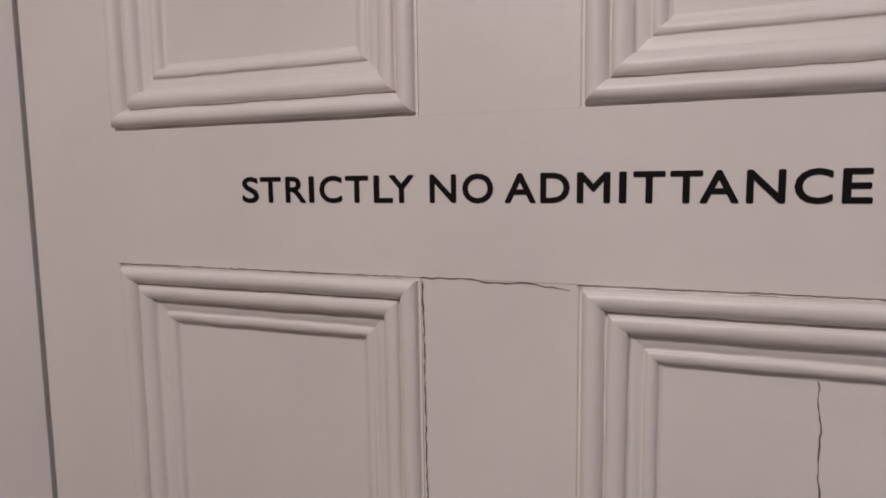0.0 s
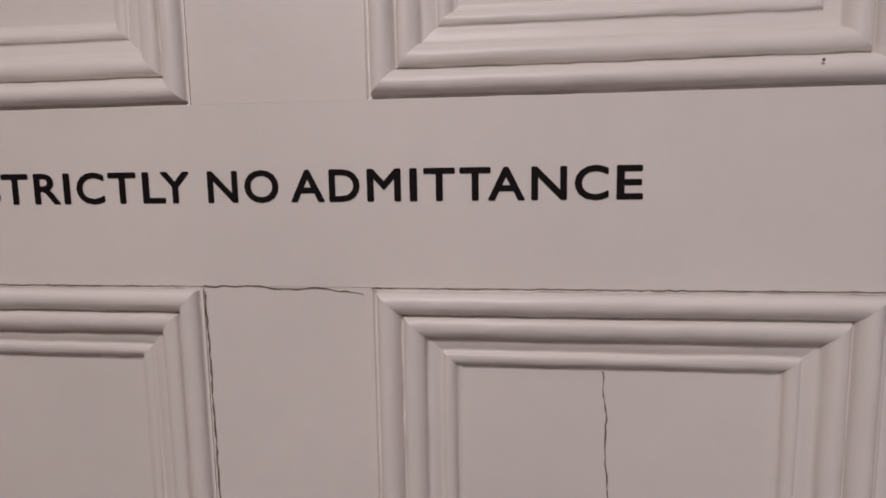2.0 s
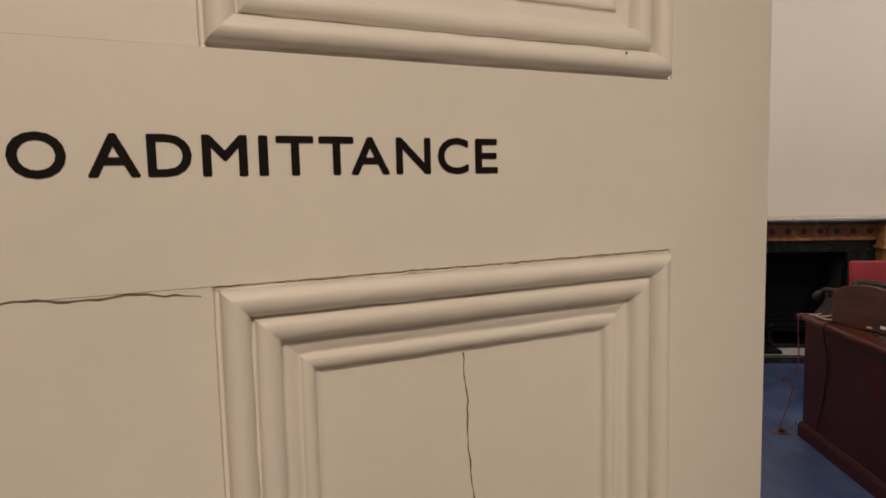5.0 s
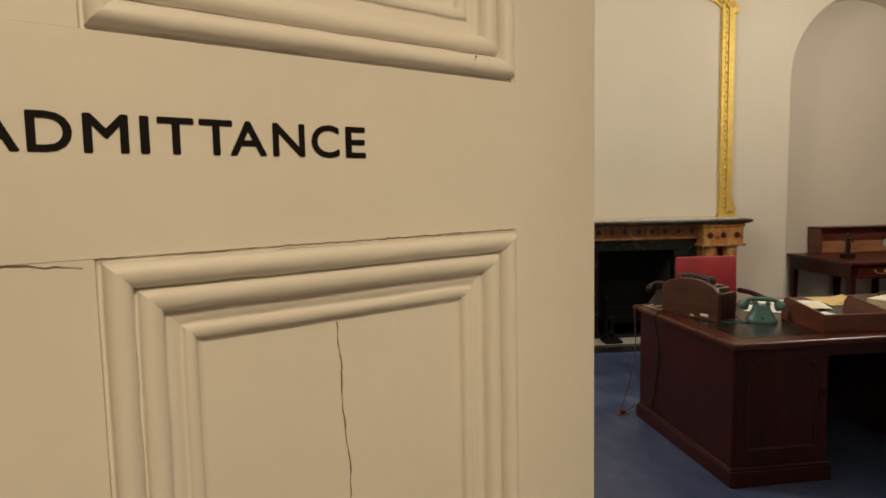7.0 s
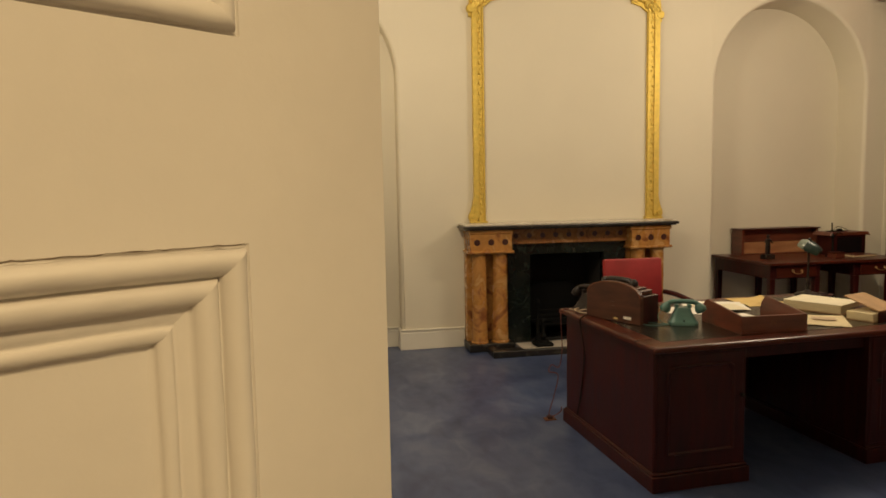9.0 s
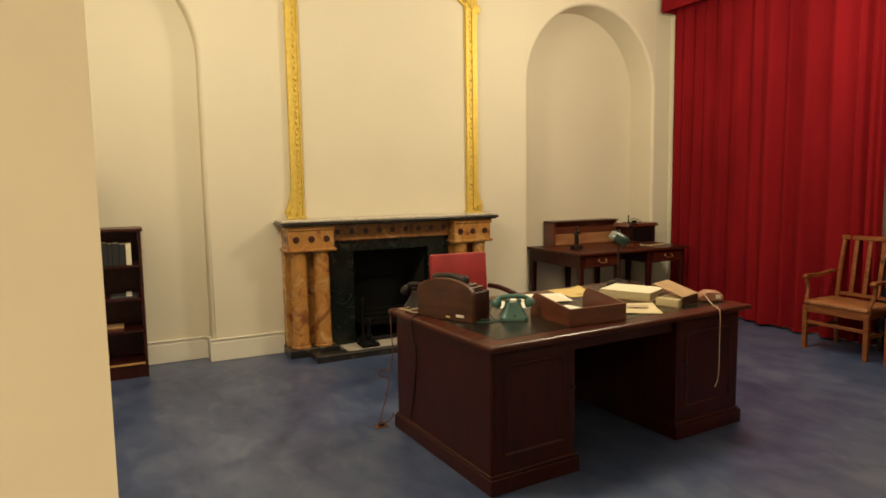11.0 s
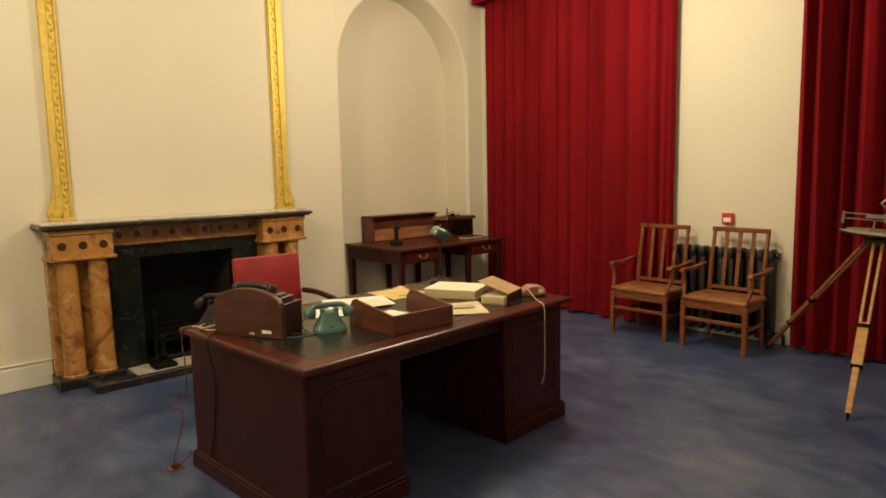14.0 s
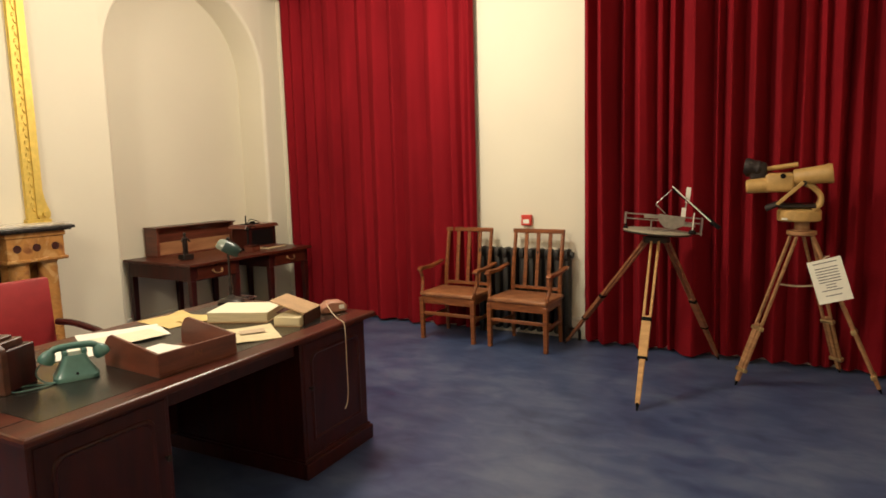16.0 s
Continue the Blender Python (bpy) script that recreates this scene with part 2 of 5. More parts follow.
def lathe(profile, seg=20, bm=None, m=None):
    own = bmesh.new()
    rings = []
    for r, z in profile:
        rings.append([own.verts.new((max(r, 1e-4) * math.cos(2 * math.pi * i / seg), max(r, 1e-4) * math.sin(2 * math.pi * i / seg), z)) for i in range(seg)])
    for a, b in zip(rings, rings[1:]):
        for i in range(seg):
            own.faces.new((a[i], a[(i + 1) % seg], b[(i + 1) % seg], b[i]))
    own.faces.new(rings[0][::-1])
    own.faces.new(rings[-1])
    if m:
        own.transform(m)
    return merge(bm, own)


def tube(points, r, seg=8, bm=None):
    """A round cord along points, smoothed."""
    pts = [Vector(p) for p in points]
    fine = []
    for i in range(len(pts) - 1):
        p0, p1, p2, p3 = pts[max(i - 1, 0)], pts[i], pts[i + 1], pts[min(i + 2, len(pts) - 1)]
        for k in range(6):
            t = k / 6
            fine.append(0.5 * (2 * p1 + (p2 - p0) * t + (2 * p0 - 5 * p1 + 4 * p2 - p3) * t * t + (3 * p1 - p0 - 3 * p2 + p3) * t ** 3))
    fine.append(pts[-1])
    own = bmesh.new()
    rings = []
    for i, p in enumerate(fine):
        d = (fine[min(i + 1, len(fine) - 1)] - fine[max(i - 1, 0)]).normalized()
        u = d.cross(Vector((0.31, 0.2, 0.93))).normalized()
        w = d.cross(u)
        rings.append([own.verts.new(p + r * (math.cos(2 * math.pi * k / seg) * u + math.sin(2 * math.pi * k / seg) * w)) for k in range(seg)])
    for a, b in zip(rings, rings[1:]):
        for i in range(seg):
            own.faces.new((a[i], a[(i + 1) % seg], b[(i + 1) % seg], b[i]))
    own.faces.new(rings[0][::-1])
    own.faces.new(rings[-1])
    return merge(bm, own)


def prism(outline, depth, bm=None, m=None, bevel=0.0):
    """A flat outline in x and z, thickened along y from 0 to depth."""
    own = bmesh.new()
    a = [own.verts.new((x, 0, z)) for x, z in outline]
    b = [own.verts.new((x, depth, z)) for x, z in outline]
    own.faces.new(a)
    own.faces.new(b[::-1])
    for i in range(len(a)):
        j = (i + 1) % len(a)
        own.faces.new((a[j], a[i], b[i], b[j]))
    if bevel:
        bmesh.ops.bevel(own, geom=own.edges[:], offset=bevel, segments=1, affect="EDGES")
    if m:
        own.transform(m)
    return merge(bm, own)


def ring_panel(x0, x1, z0, z1, profile, fill=True, jig=0.0):
    """A mitred moulding round a rectangle: profile gives inset and height over the face, towards -y."""
    own = bmesh.new()
    rings = []
    n = 24 if jig else 1
    for q, (d, h) in enumerate(profile):
        c = ((x0 + d, z0 + d), (x1 - d, z0 + d), (x1 - d, z1 - d), (x0 + d, z1 - d))
        ring = []
        for s in range(4):
            (xa, za), (xb, zb) = c[s], c[(s + 1) % 4]
            for k in range(n):
                x, z = xa + (xb - xa) * k / n, za + (zb - za) * k / n
                e = jig * noise.noise(Vector((x * 28, z * 28, q * 0.21))) if 0 < q < len(profile) - 1 else 0
                f = jig * noise.noise(Vector((x * 60, q * 0.3, z * 60 + 5))) if 0 < q < len(profile) - 1 else 0
                ring.append(own.verts.new((x + (f if s % 2 else 0), -h + e, z + (0 if s % 2 else f))))
        rings.append(ring)
    m = 4 * n
    for a, b in zip(rings, rings[1:]):
        for i in range(m):
            own.faces.new((a[i], a[(i + 1) % m], b[(i + 1) % m], b[i]))
    if fill:
        own.faces.new(rings[-1])
    for f in own.faces:
        f.smooth = True
    for a, b in zip(rings, rings[1:]):
        for i in range(0, m, n):
            own.edges.get((a[i], b[i])).smooth = False
    for i in range(m):
        own.edges.get((rings[-1][i], rings[-1][(i + 1) % m])).smooth = False
    return own


def letters(body, width, height, name, parent, mat, m, thick=0.0004, bold=0.0, label=""):
    """Raised lettering, fitted to a width and a height, in the x-z plane facing -y."""
    cu = bpy.data.curves.new("lettering", "FONT")
    cu.body, cu.resolution_u = body, 4
    tmp = new("lettering_tmp", cu)
    bpy.context.view_layer.update()
    me = bpy.data.meshes.new_from_object(tmp.evaluated_get(bpy.context.evaluated_depsgraph_get()))
    bpy.data.objects.remove(tmp)
    bpy.data.curves.remove(cu)
    own = bmesh.new()
    own.from_mesh(me)
    bpy.data.meshes.remove(me)
    xs, ys = [v.co.x for v in own.verts], [v.co.y for v in own.verts]
    x0, x1, y0, y1 = min(xs), max(xs), min(ys), max(ys)
    for v in own.verts:
        v.co = Vector((bold + (v.co.x - x0) / (x1 - x0) * (width - 2 * bold), -thick, bold + (v.co.y - y0) / (y1 - y0) * (height - 2 * bold)))
    if bold:
        # heavier strokes: the same outline laid a hair to each side
        base = own.copy()
        for k in range(8):
            c = base.copy()
            c.transform(Matrix.Translation((bold * math.cos(k * math.pi / 4), -0.00001 * (k + 1), bold * math.sin(k * math.pi / 4))))
            merge(own, c)
        base.free()
    own.transform(m)
    return part(name, own, mat, parent, label)


def structure(name, bm, mat, label, category, smooth=False):
    ob = part(name, bm, mat, smooth=smooth)
    if smooth:
        # only the narrow rounded strips are shaded smooth
        for p in ob.data.polygons:
            p.use_smooth = p.area < 0.03
    return tagged(ob, label, category, kind="structure")


# ---- the room ----
Y_WALL, X_WALL, Z_CEIL, X_LEFT, Y_DOORWALL = 0.33, 4.94, 4.3, -2.75, -5.9
structure("floor", box(X_LEFT - 0.2, X_WALL + 0.2, -5.95, 1.3, -0.1, 0.0), M_FLOOR, "mottled dark blue sheet floor with a dull sheen", "floor")
structure("ceiling", box(X_LEFT - 0.2, X_WALL + 0.2, -6.15, 1.3, Z_CEIL, Z_CEIL + 0.15), M_CEIL, "plain white painted ceiling", "ceiling")


def niche_wall(niches, x0, x1, y, top, hole):
    """A wall with round-headed niches, each (left, right, springing height, back)."""
    own = bmesh.new()

    def quad(*ps):
        own.faces.new([own.verts.new(p) for p in ps])

    x = x0
    for l, r, s, back in niches:
        if x < hole[0] < l:
            quad((x, y, 0), (hole[0], y, 0), (hole[0], y, top), (x, y, top))
            quad((hole[0], y, hole[2]), (hole[1], y, hole[2]), (hole[1], y, top), (hole[0], y, top))
            x = hole[1]
        quad((x, y, 0), (l - 0.035, y, 0), (l - 0.035, y, top), (x, y, top))
        c, rad, n = (l + r) / 2, (r - l) / 2, 40
        arc = [(l, 0.0), (l, s * 0.5)] + [(c - rad * math.cos(math.pi * i / n), s + rad * math.sin(math.pi * i / n)) for i in range(n + 1)] + [(r, s * 0.5), (r, 0.0)]
        e, steps = 0.035, 4

        def inset(px, pz, out):
            if pz < s:
                return (px + (-out if px < c else out), pz)
            k = (rad + out) / rad
            return (c + (px - c) * k, s + (pz - s) * k)

        bow = [(e * (1 - math.cos(math.pi / 2 * j / steps)), e * (1 - math.sin(math.pi / 2 * j / steps))) for j in range(steps + 1)]
        for (xa, za), (xb, zb) in zip(arc, arc[1:]):
            quad((xa, y + e, za), (xb, y + e, zb), (xb, back, zb), (xa, back, za))
            for (o0, d0), (o1, d1) in zip(bow, bow[1:]):
                (pa, qa), (pb, qb), (ra, ta), (rb, tb) = inset(xa, za, o0), inset(xb, zb, o0), inset(xa, za, o1), inset(xb, zb, o1)
                quad((pa, y + d0, qa), (pb, y + d0, qb), (rb, y + d1, tb), (ra, y + d1, ta))
            (xa2, za2), (xb2, zb2) = inset(xa, za, e), inset(xb, zb, e)
            if abs(xa - xb) > 1e-5:
                quad((xa2, y, za2), (xb2, y, zb2), (xb2, y, top), (xa2, y, top))
        quad((l, back, 0), (r, back, 0), (r, back, s + rad), (l, back, s + rad))
        x = r + 0.035
    quad((x, y, 0), (x1, y, 0), (x1, y, top), (x, y, top))
    quad((x0, 1.25, 0), (x1, 1.25, 0), (x1, 1.25, top), (x0, 1.25, top))
    bmesh.ops.remove_doubles(own, verts=own.verts[:], dist=0.0005)
    return own


NICHES = [(-2.42, -0.58, 2.68, 0.50), (2.82, 4.66, 2.65, 0.72)]
wall = structure("wall_north", niche_wall(NICHES, X_LEFT - 0.2, X_WALL + 0.2, Y_WALL, Z_CEIL, (0.7, 1.53, 0.95)), M_WALL, "cream plaster wall with two round-headed niches", "wall", smooth=True)
structure("wall_east", box(X_WALL, X_WALL + 0.25, -6.1, 1.25, 0, Z_CEIL), M_WALL, "cream painted wall behind crimson curtains", "wall")
structure("wall_west", box(X_LEFT - 0.25, X_LEFT, -6.1, 1.25, 0, Z_CEIL), M_WALL, "plain cream painted wall", "wall")
# door wall with its opening
DX0, DX1, DTOP = -1.982, -1.045, 2.262
bm = box(X_LEFT - 0.2, DX0 - 0.05, -6.15, Y_DOORWALL, 0, Z_CEIL)
box(DX1 + 0.05, X_WALL + 0.2, -6.15, Y_DOORWALL, 0, Z_CEIL, bm=bm)
box(DX0 - 0.05, DX1 + 0.05, -6.15, Y_DOORWALL, DTOP + 0.05, Z_CEIL, bm=bm)
structure("wall_south", bm, M_WALL, "cream painted wall with a doorway", "wall")
frame_ob = thing("door_frame", pose(0, 0, 0), "white gloss painted wooden door frame with a rebate", "door frame", kind="structure")
part("jamb", box(DX0 - 0.05, DX0, -6.16, -5.9445, 0, DTOP + 0.05, 0.003), M_DOOR, frame_ob)
part("jamb", box(DX1, DX1 + 0.05, -6.16, -5.9445, 0, DTOP + 0.05, 0.003), M_DOOR, frame_ob)
part("head", box(DX0, DX1, -6.16, -5.9445, DTOP, DTOP + 0.05, 0.003), M_DOOR, frame_ob)


def skirting(name, x0, x1, yface):
    bm = box(x0, x1, yface - 0.022, yface + 0.0, 0, 0.17, 0.003)
    box(x0, x1, yface - 0.016, yface, 0.168, 0.19, 0.004, bm=bm)
    box(x0, x1, yface - 0.026, yface, 0.19, 0.205, 0.005, bm=bm)
    return structure(name, bm, M_TRIM, "cream painted moulded skirting board", "skirting board")


skirting("baseboard_1", -2.42, -0.602, 0.50)
skirting("baseboard_2", -0.602, 0.06, Y_WALL)
skirting("baseboard_3", 2.18, 2.842, Y_WALL)
skirting("baseboard_4", 2.842, 4.64, 0.72)
bm = box(-0.602, -0.58, Y_WALL, 0.48, 0, 0.17, 0.003)
box(-0.596, -0.58, Y_WALL, 0.48, 0.168, 0.19, 0.004, bm=bm)
box(-0.606, -0.58, Y_WALL - 0.02, 0.48, 0.19, 0.205, 0.005, bm=bm)
structure("baseboard_5", bm, M_TRIM, "cream painted moulded skirting board", "skirting board")
bm = box(4.918, 4.94, -5.9, 0.33, 0, 0.17, 0.003)
box(4.914, 4.94, -5.9, 0.33, 0.17, 0.2, 0.005, bm=bm)
structure("baseboard_6", bm, M_TRIM, "cream painted moulded skirting board", "skirting board")

# the corridor outside the door: unseen, added to bounce fill light onto the door
structure("corridor_floor", box(-3.2, 1.2, -8.4, -5.95, -0.1, -0.002), M_CORRFLOOR, "unseen corridor floor, beige to bounce light", "floor")
structure("corridor_ceiling", box(-3.2, 1.2, -8.4, -6.15, 3.0, 3.1), M_CEIL, "unseen white corridor ceiling", "ceiling")
structure("corridor_wall_1", box(-3.2, 1.2, -8.5, -8.4, 0, 3.0), M_CORR, "unseen corridor wall, beige to bounce light", "wall")
structure("corridor_wall_2", box(-3.3, -3.2, -8.4, -6.15, 0, 3.0), M_CORR, "unseen corridor wall, beige to bounce light", "wall")
structure("corridor_wall_3", box(1.2, 1.3, -8.4, -6.15, 0, 3.0), M_CORR, "unseen corridor wall, beige to bounce light", "wall")


# ---- the door ----
DOOR_W, DOOR_H, DOOR_T = 0.9196, 2.24, 0.045
door = thing("door", pose(-1.98, -5.943, 0.008, 0, 0, 33), "white gloss painted panelled door standing ajar, lettered in black", "door")
COLS = [(0.105, 0.399), (0.514, 0.820)]
ROWS = [(0.20, 0.78), (0.93, 1.524), (1.641, 2.12)]


def moulding_profile():
    """A bolection moulding thick with paint: a bold roll, a hollow, a second roll, a fillet and a small bead."""
    pts = [(0.0, 0.0), (0.0006, -0.0016), (0.0024, -0.002)]
    for c, r, h, base in ((0.0104, 0.0076, 0.0085, 0.0006), (0.0262, 0.0068, 0.0062, -0.0012), (0.0478, 0.0042, 0.0034, -0.0078)):
        for k in range(11):
            a = math.pi * k / 10
            fall = base - (0.0048 * k / 10 if c < 0.04 else 0.0032 * k / 10)
            pts.append((c - r * math.cos(a), fall + h * math.sin(a)))
        if 0.02 < c < 0.03:
            pts += [(0.0355, -0.0066), (0.0405, -0.0068), (0.0418, -0.0082)]
    return pts + [(0.0535, -0.0122), (0.056, -0.0128)]


MOULD = moulding_profile()
for i, (x0, x1) in enumerate(COLS):
    for z0, z1 in ROWS:
        ob = part("panel", ring_panel(x0, x1, z0, z1, MOULD, jig=0.0007), M_DOOR, door)
        part("panel_back", ring_panel(x0, x1, z0, z1, [(0, -DOOR_T), (0.03, -DOOR_T + 0.012)]), M_DOOR, door)
part("stile", box(0, 0.105, 0, DOOR_T, 0, DOOR_H), M_DOOR, door)
part("stile", box(0.820, DOOR_W, 0, DOOR_T, 0, DOOR_H), M_DOOR, door)
for z0, z1 in ((0, 0.20), (0.78, 0.93), (1.524, 1.641), (2.12, DOOR_H)):
    part("rail", box(0.105, 0.820, 0, DOOR_T, z0, z1), M_DOOR, door)
for z0, z1 in ROWS:
    part("muntin", box(0.399, 0.514, 0.0004, DOOR_T, z0, z1, 0.0003), M_DOOR, door)


def crack(points, w, parent):
    """A thin irregular split in the paint, run along x-z points."""
    rng = random.Random(len(points) * 7 + int(points[0][0] * 1000))
    own = bmesh.new()
    prev = None
    for (xa, za), (xb, zb) in zip(points, points[1:]):
        n = max(2, int(math.hypot(xb - xa, zb - za) / 0.004))
        nx, nz = -(zb - za), xb - xa
        ll = math.hypot(nx, nz)
        nx, nz = nx / ll, nz / ll
        for k in range(n):
            t = k / n
            j = rng.uniform(-1, 1) * 0.0006
            ww = w * rng.uniform(0.25, 1.15)
            x, z = xa + (xb - xa) * t + nx * j, za + (zb - za) * t + nz * j
            a, b = own.verts.new((x + nx * ww, 0, z + nz * ww)), own.verts.new((x - nx * ww, 0, z - nz * ww))
            if prev:
                own.faces.new((prev[0], a, b, prev[1]))
            prev = (a, b)
    return own


def add_crack(points, w, y):
    own = crack(points, w, door)
    own.transform(Matrix.Translation((0, y, 0)))
    part("crack", own, M_CRACK, door, "dark hairline crack in the paint")


add_crack([(0.4005, 1.521), (0.402, 1.3), (0.401, 1.1), (0.402, 0.95)], 0.0006, -0.0003)
add_crack([(0.400, 1.5235), (0.43, 1.5245), (0.455, 1.5225), (0.48, 1.5232), (0.512, 1.519)], 0.00045, -0.0003)
add_crack([(0.660, 1.468), (0.6605, 1.452), (0.6625, 1.44), (0.662, 1.41), (0.6645, 1.385), (0.667, 1.36), (0.666, 1.33), (0.668, 1.28), (0.667, 1.2), (0.669, 1.1)], 0.00055, 0.0125)
add_crack([(0.513, 1.5238), (0.56, 1.5234), (0.61, 1.5236), (0.68, 1.5235), (0.76, 1.5237), (0.821, 1.5238)], 0.00038, -0.0009)
add_crack([(0.104, 1.5237), (0.2, 1.5238), (0.3, 1.5235), (0.399, 1.5238)], 0.0004, -0.0009)
add_crack([(0.144, 1.30), (0.1445, 1.285)], 0.0006, 0.0125)
SIGN = [("S", 0.2424, 0.2587), ("T", 0.26, 0.28), ("R", 0.284, 0.3028), ("I", 0.3055, 0.3103), ("C", 0.3149, 0.335), ("T", 0.3378, 0.3576),
        ("L", 0.3619, 0.3778), ("Y", 0.3747, 0.3947), ("N", 0.407, 0.4274), ("O", 0.4319, 0.4548), ("A", 0.4628, 0.4849), ("D", 0.4878, 0.5077),
        ("M", 0.5123, 0.5339), ("I", 0.5393, 0.5441), ("T", 0.5481, 0.5677), ("T", 0.5704, 0.5896), ("A", 0.5878, 0.6102), ("N", 0.614, 0.6353),
        ("C", 0.6397, 0.6598), ("E", 0.6642, 0.6796)]
for body, x0, x1 in SIGN:
    extra = 0.0003 if body in "SCO" else 0
    letters(body, x1 - x0, 0.0204 + 2 * extra, "letter", door, M_BLACK, Matrix.Translation((x0, 0, 1.5787 - extra)), bold=0.0006, label="black painted capital letter")
part("paint_chip", lathe([(0.001, 0), (0.0008, 0.0003), (0.0002, 0.0004)], 8, m=pose(0.772, -0.0085, 1.6545, 90, 0, 0)), M_CRACK, door)
for z in (0.25, 1.1, 1.95):
    part("hinge", rod((-0.004, DOOR_T + 0.004, z), (-0.004, DOOR_T + 0.004, z + 0.1), 0.006), M_BRASS, door, "brass butt hinge")


# ---- fireplace ----
def build_fireplace():
    t = thing("fireplace", pose(0, 0, 0), "yellow veined marble chimneypiece with paired columns and black marble shelf", "fireplace")
    yb = Y_WALL - 0.004
    shelf = box(0, 2.232, 0, yb, 1.208, 1.232, 0.005, segs=2)
    box(0.02, 2.212, 0.02, yb, 1.195, 1.209, 0.004, bm=shelf)
    sh = part("shelf", shelf, M_BLACKMARBLE, t, "black veined marble mantel shelf")
    # Added slab: the wall's reflection in the black shelf, as pale colour.
    part("shelf_top", box(0.012, 2.22, 0.012, yb, 1.2322, 1.2535, 0.005), M_SHELFSHEEN, sh, "pale slab for the wall's reflection in the shelf top")
    for x0 in (0.07, 1.742):
        blk = box(x0, x0 + 0.42, 0.055, yb, 0.985, 1.195, 0.004)
        box(x0 - 0.012, x0 + 0.432, 0.043, yb, 1.155, 1.196, 0.006, bm=blk)
        box(x0 - 0.018, x0 + 0.438, 0.035, yb, 0.965, 0.992, 0.006, bm=blk)
        part("capital_block", blk, M_SIENA, t)
        for k in range(3):
            part("roundel", rod((x0 + 0.07 + 0.14 * k, 0.0535, 1.075), (x0 + 0.07 + 0.14 * k, 0.06, 1.075), 0.031, seg=16), M_ROUNDEL, t, "dark red marble roundel")
        for k in range(2):
            part("side_roundel", rod((x0 + (-0.0015 if x0 < 1 else 0.415), 0.12 + 0.11 * k, 1.075), (x0 + (0.005 if x0 < 1 else 0.4215), 0.12 + 0.11 * k, 1.075), 0.028, seg=16), M_ROUNDEL, t)
        for cx in (x0 + 0.105, x0 + 0.315):
            part("column", lathe([(0.088, 0.075), (0.088, 0.09), (0.078, 0.1), (0.081, 0.115), (0.076, 0.13), (0.07, 0.945), (0.078, 0.952), (0.078, 0.966)], 24, m=pose(cx, 0.135, 0)), M_SIENA, t, smooth=True)
        part("pilaster", box(x0 - 0.005, x0 + 0.415, 0.215, yb, 0.075, 0.966, 0.003), M_SIENA, t)
        part("plinth", box(x0 - 0.02, x0 + 0.435, 0.03, yb, 0.0, 0.077, 0.005), M_BLACKMARBLE, t, "black marble plinth")
    fr = box(0.491, 1.741, 0.165, 0.2, 1.055, 1.194, 0.003)
    box(0.491, 1.741, 0.15, 0.2, 1.04, 1.06, 0.004, bm=fr)
    # Shade of the shelf overhang is partly in this marble's colour.
    part("frieze", fr, M_FRIEZE, t, "brown marble frieze, darkened for the shelf's shade")
    for k in range(9):
        x = 0.491 + 1.25 * (k + 0.5) / 9
        part("roundel", rod((x, 0.1635, 1.123), (x, 0.171, 1.123), 0.027, seg=16), M_ROUNDEL, t, "dark red marble roundel")
    part("slip", box(0.485, 0.72, 0.2, 0.3, 0.03, 0.93, 0.002), M_GREENMARBLE, t, "dark green marble slip")
    part("slip", box(1.51, 1.745, 0.2, 0.3, 0.03, 0.93, 0.002), M_GREENMARBLE, t, "dark green marble slip")
    part("lintel_slip", box(0.485, 1.745, 0.195, 0.3, 0.93, 1.042, 0.002), M_GREENMARBLE, t, "dark green marble lintel slip")
    bm = box(0.7, 0.72, 0.3, 0.75, 0.0, 0.95)
    box(1.51, 1.53, 0.3, 0.75, 0.0, 0.95, bm=bm)
    box(0.7, 1.53, 0.73, 0.75, 0.0, 0.95, bm=bm)
    box(0.7, 1.53, 0.3, 0.75, 0.94, 0.96, bm=bm)
    box(0.7, 1.53, 0.3, 0.75, 0.02, 0.034, bm=bm)
    part("firebox", bm, M_SOOT, t, "sooty black firebox")
    h = thing("hearth", pose(0, 0, 0), "pale stone hearth slab with a black marble kerb", "hearth")
    part("slab", box(0.56, 1.70, -0.17, 0.2, 0.0, 0.034, 0.003), M_STONE, h)
    kerb = box(0.22, 2.02, -0.23, -0.168, 0.0, 0.062, 0.006)
    part("kerb", kerb, M_BLACKMARBLE, h, "black marble kerb")
    for x0, x1 in ((0.22, 0.285), (1.955, 2.02)):
        part("kerb", box(x0, x1, -0.166, 0.03, 0.0, 0.062, 0.006), M_BLACKMARBLE, h, "black marble kerb")
    part("slab_end", box(0.286, 0.558, -0.166, 0.028, 0.0, 0.03, 0.003), M_BLACKMARBLE, h)
    part("slab_end", box(1.702, 1.954, -0.166, 0.028, 0.0, 0.03, 0.003), M_BLACKMARBLE, h)
    g = thing("fire_grate", pose(1.115, 0.34, 0.034), "black cast-iron fire basket with bars and scrolled legs", "fire grate")
    for z in (0.16, 0.21, 0.26, 0.31):
        part("bar", rod((-0.3, -0.1, z), (0.3, -0.1, z), 0.009, seg=8), M_IRON, g)
    for x in (-0.31, 0.31):
        part("upright", lathe([(0.03, 0), (0.034, 0.02), (0.018, 0.05), (0.016, 0.16), (0.022, 0.2), (0.014, 0.24), (0.014, 0.36), (0.026, 0.38), (0.022, 0.42), (0.004, 0.44)], 12, m=pose(x, -0.11, 0)), M_IRON, g, smooth=True)
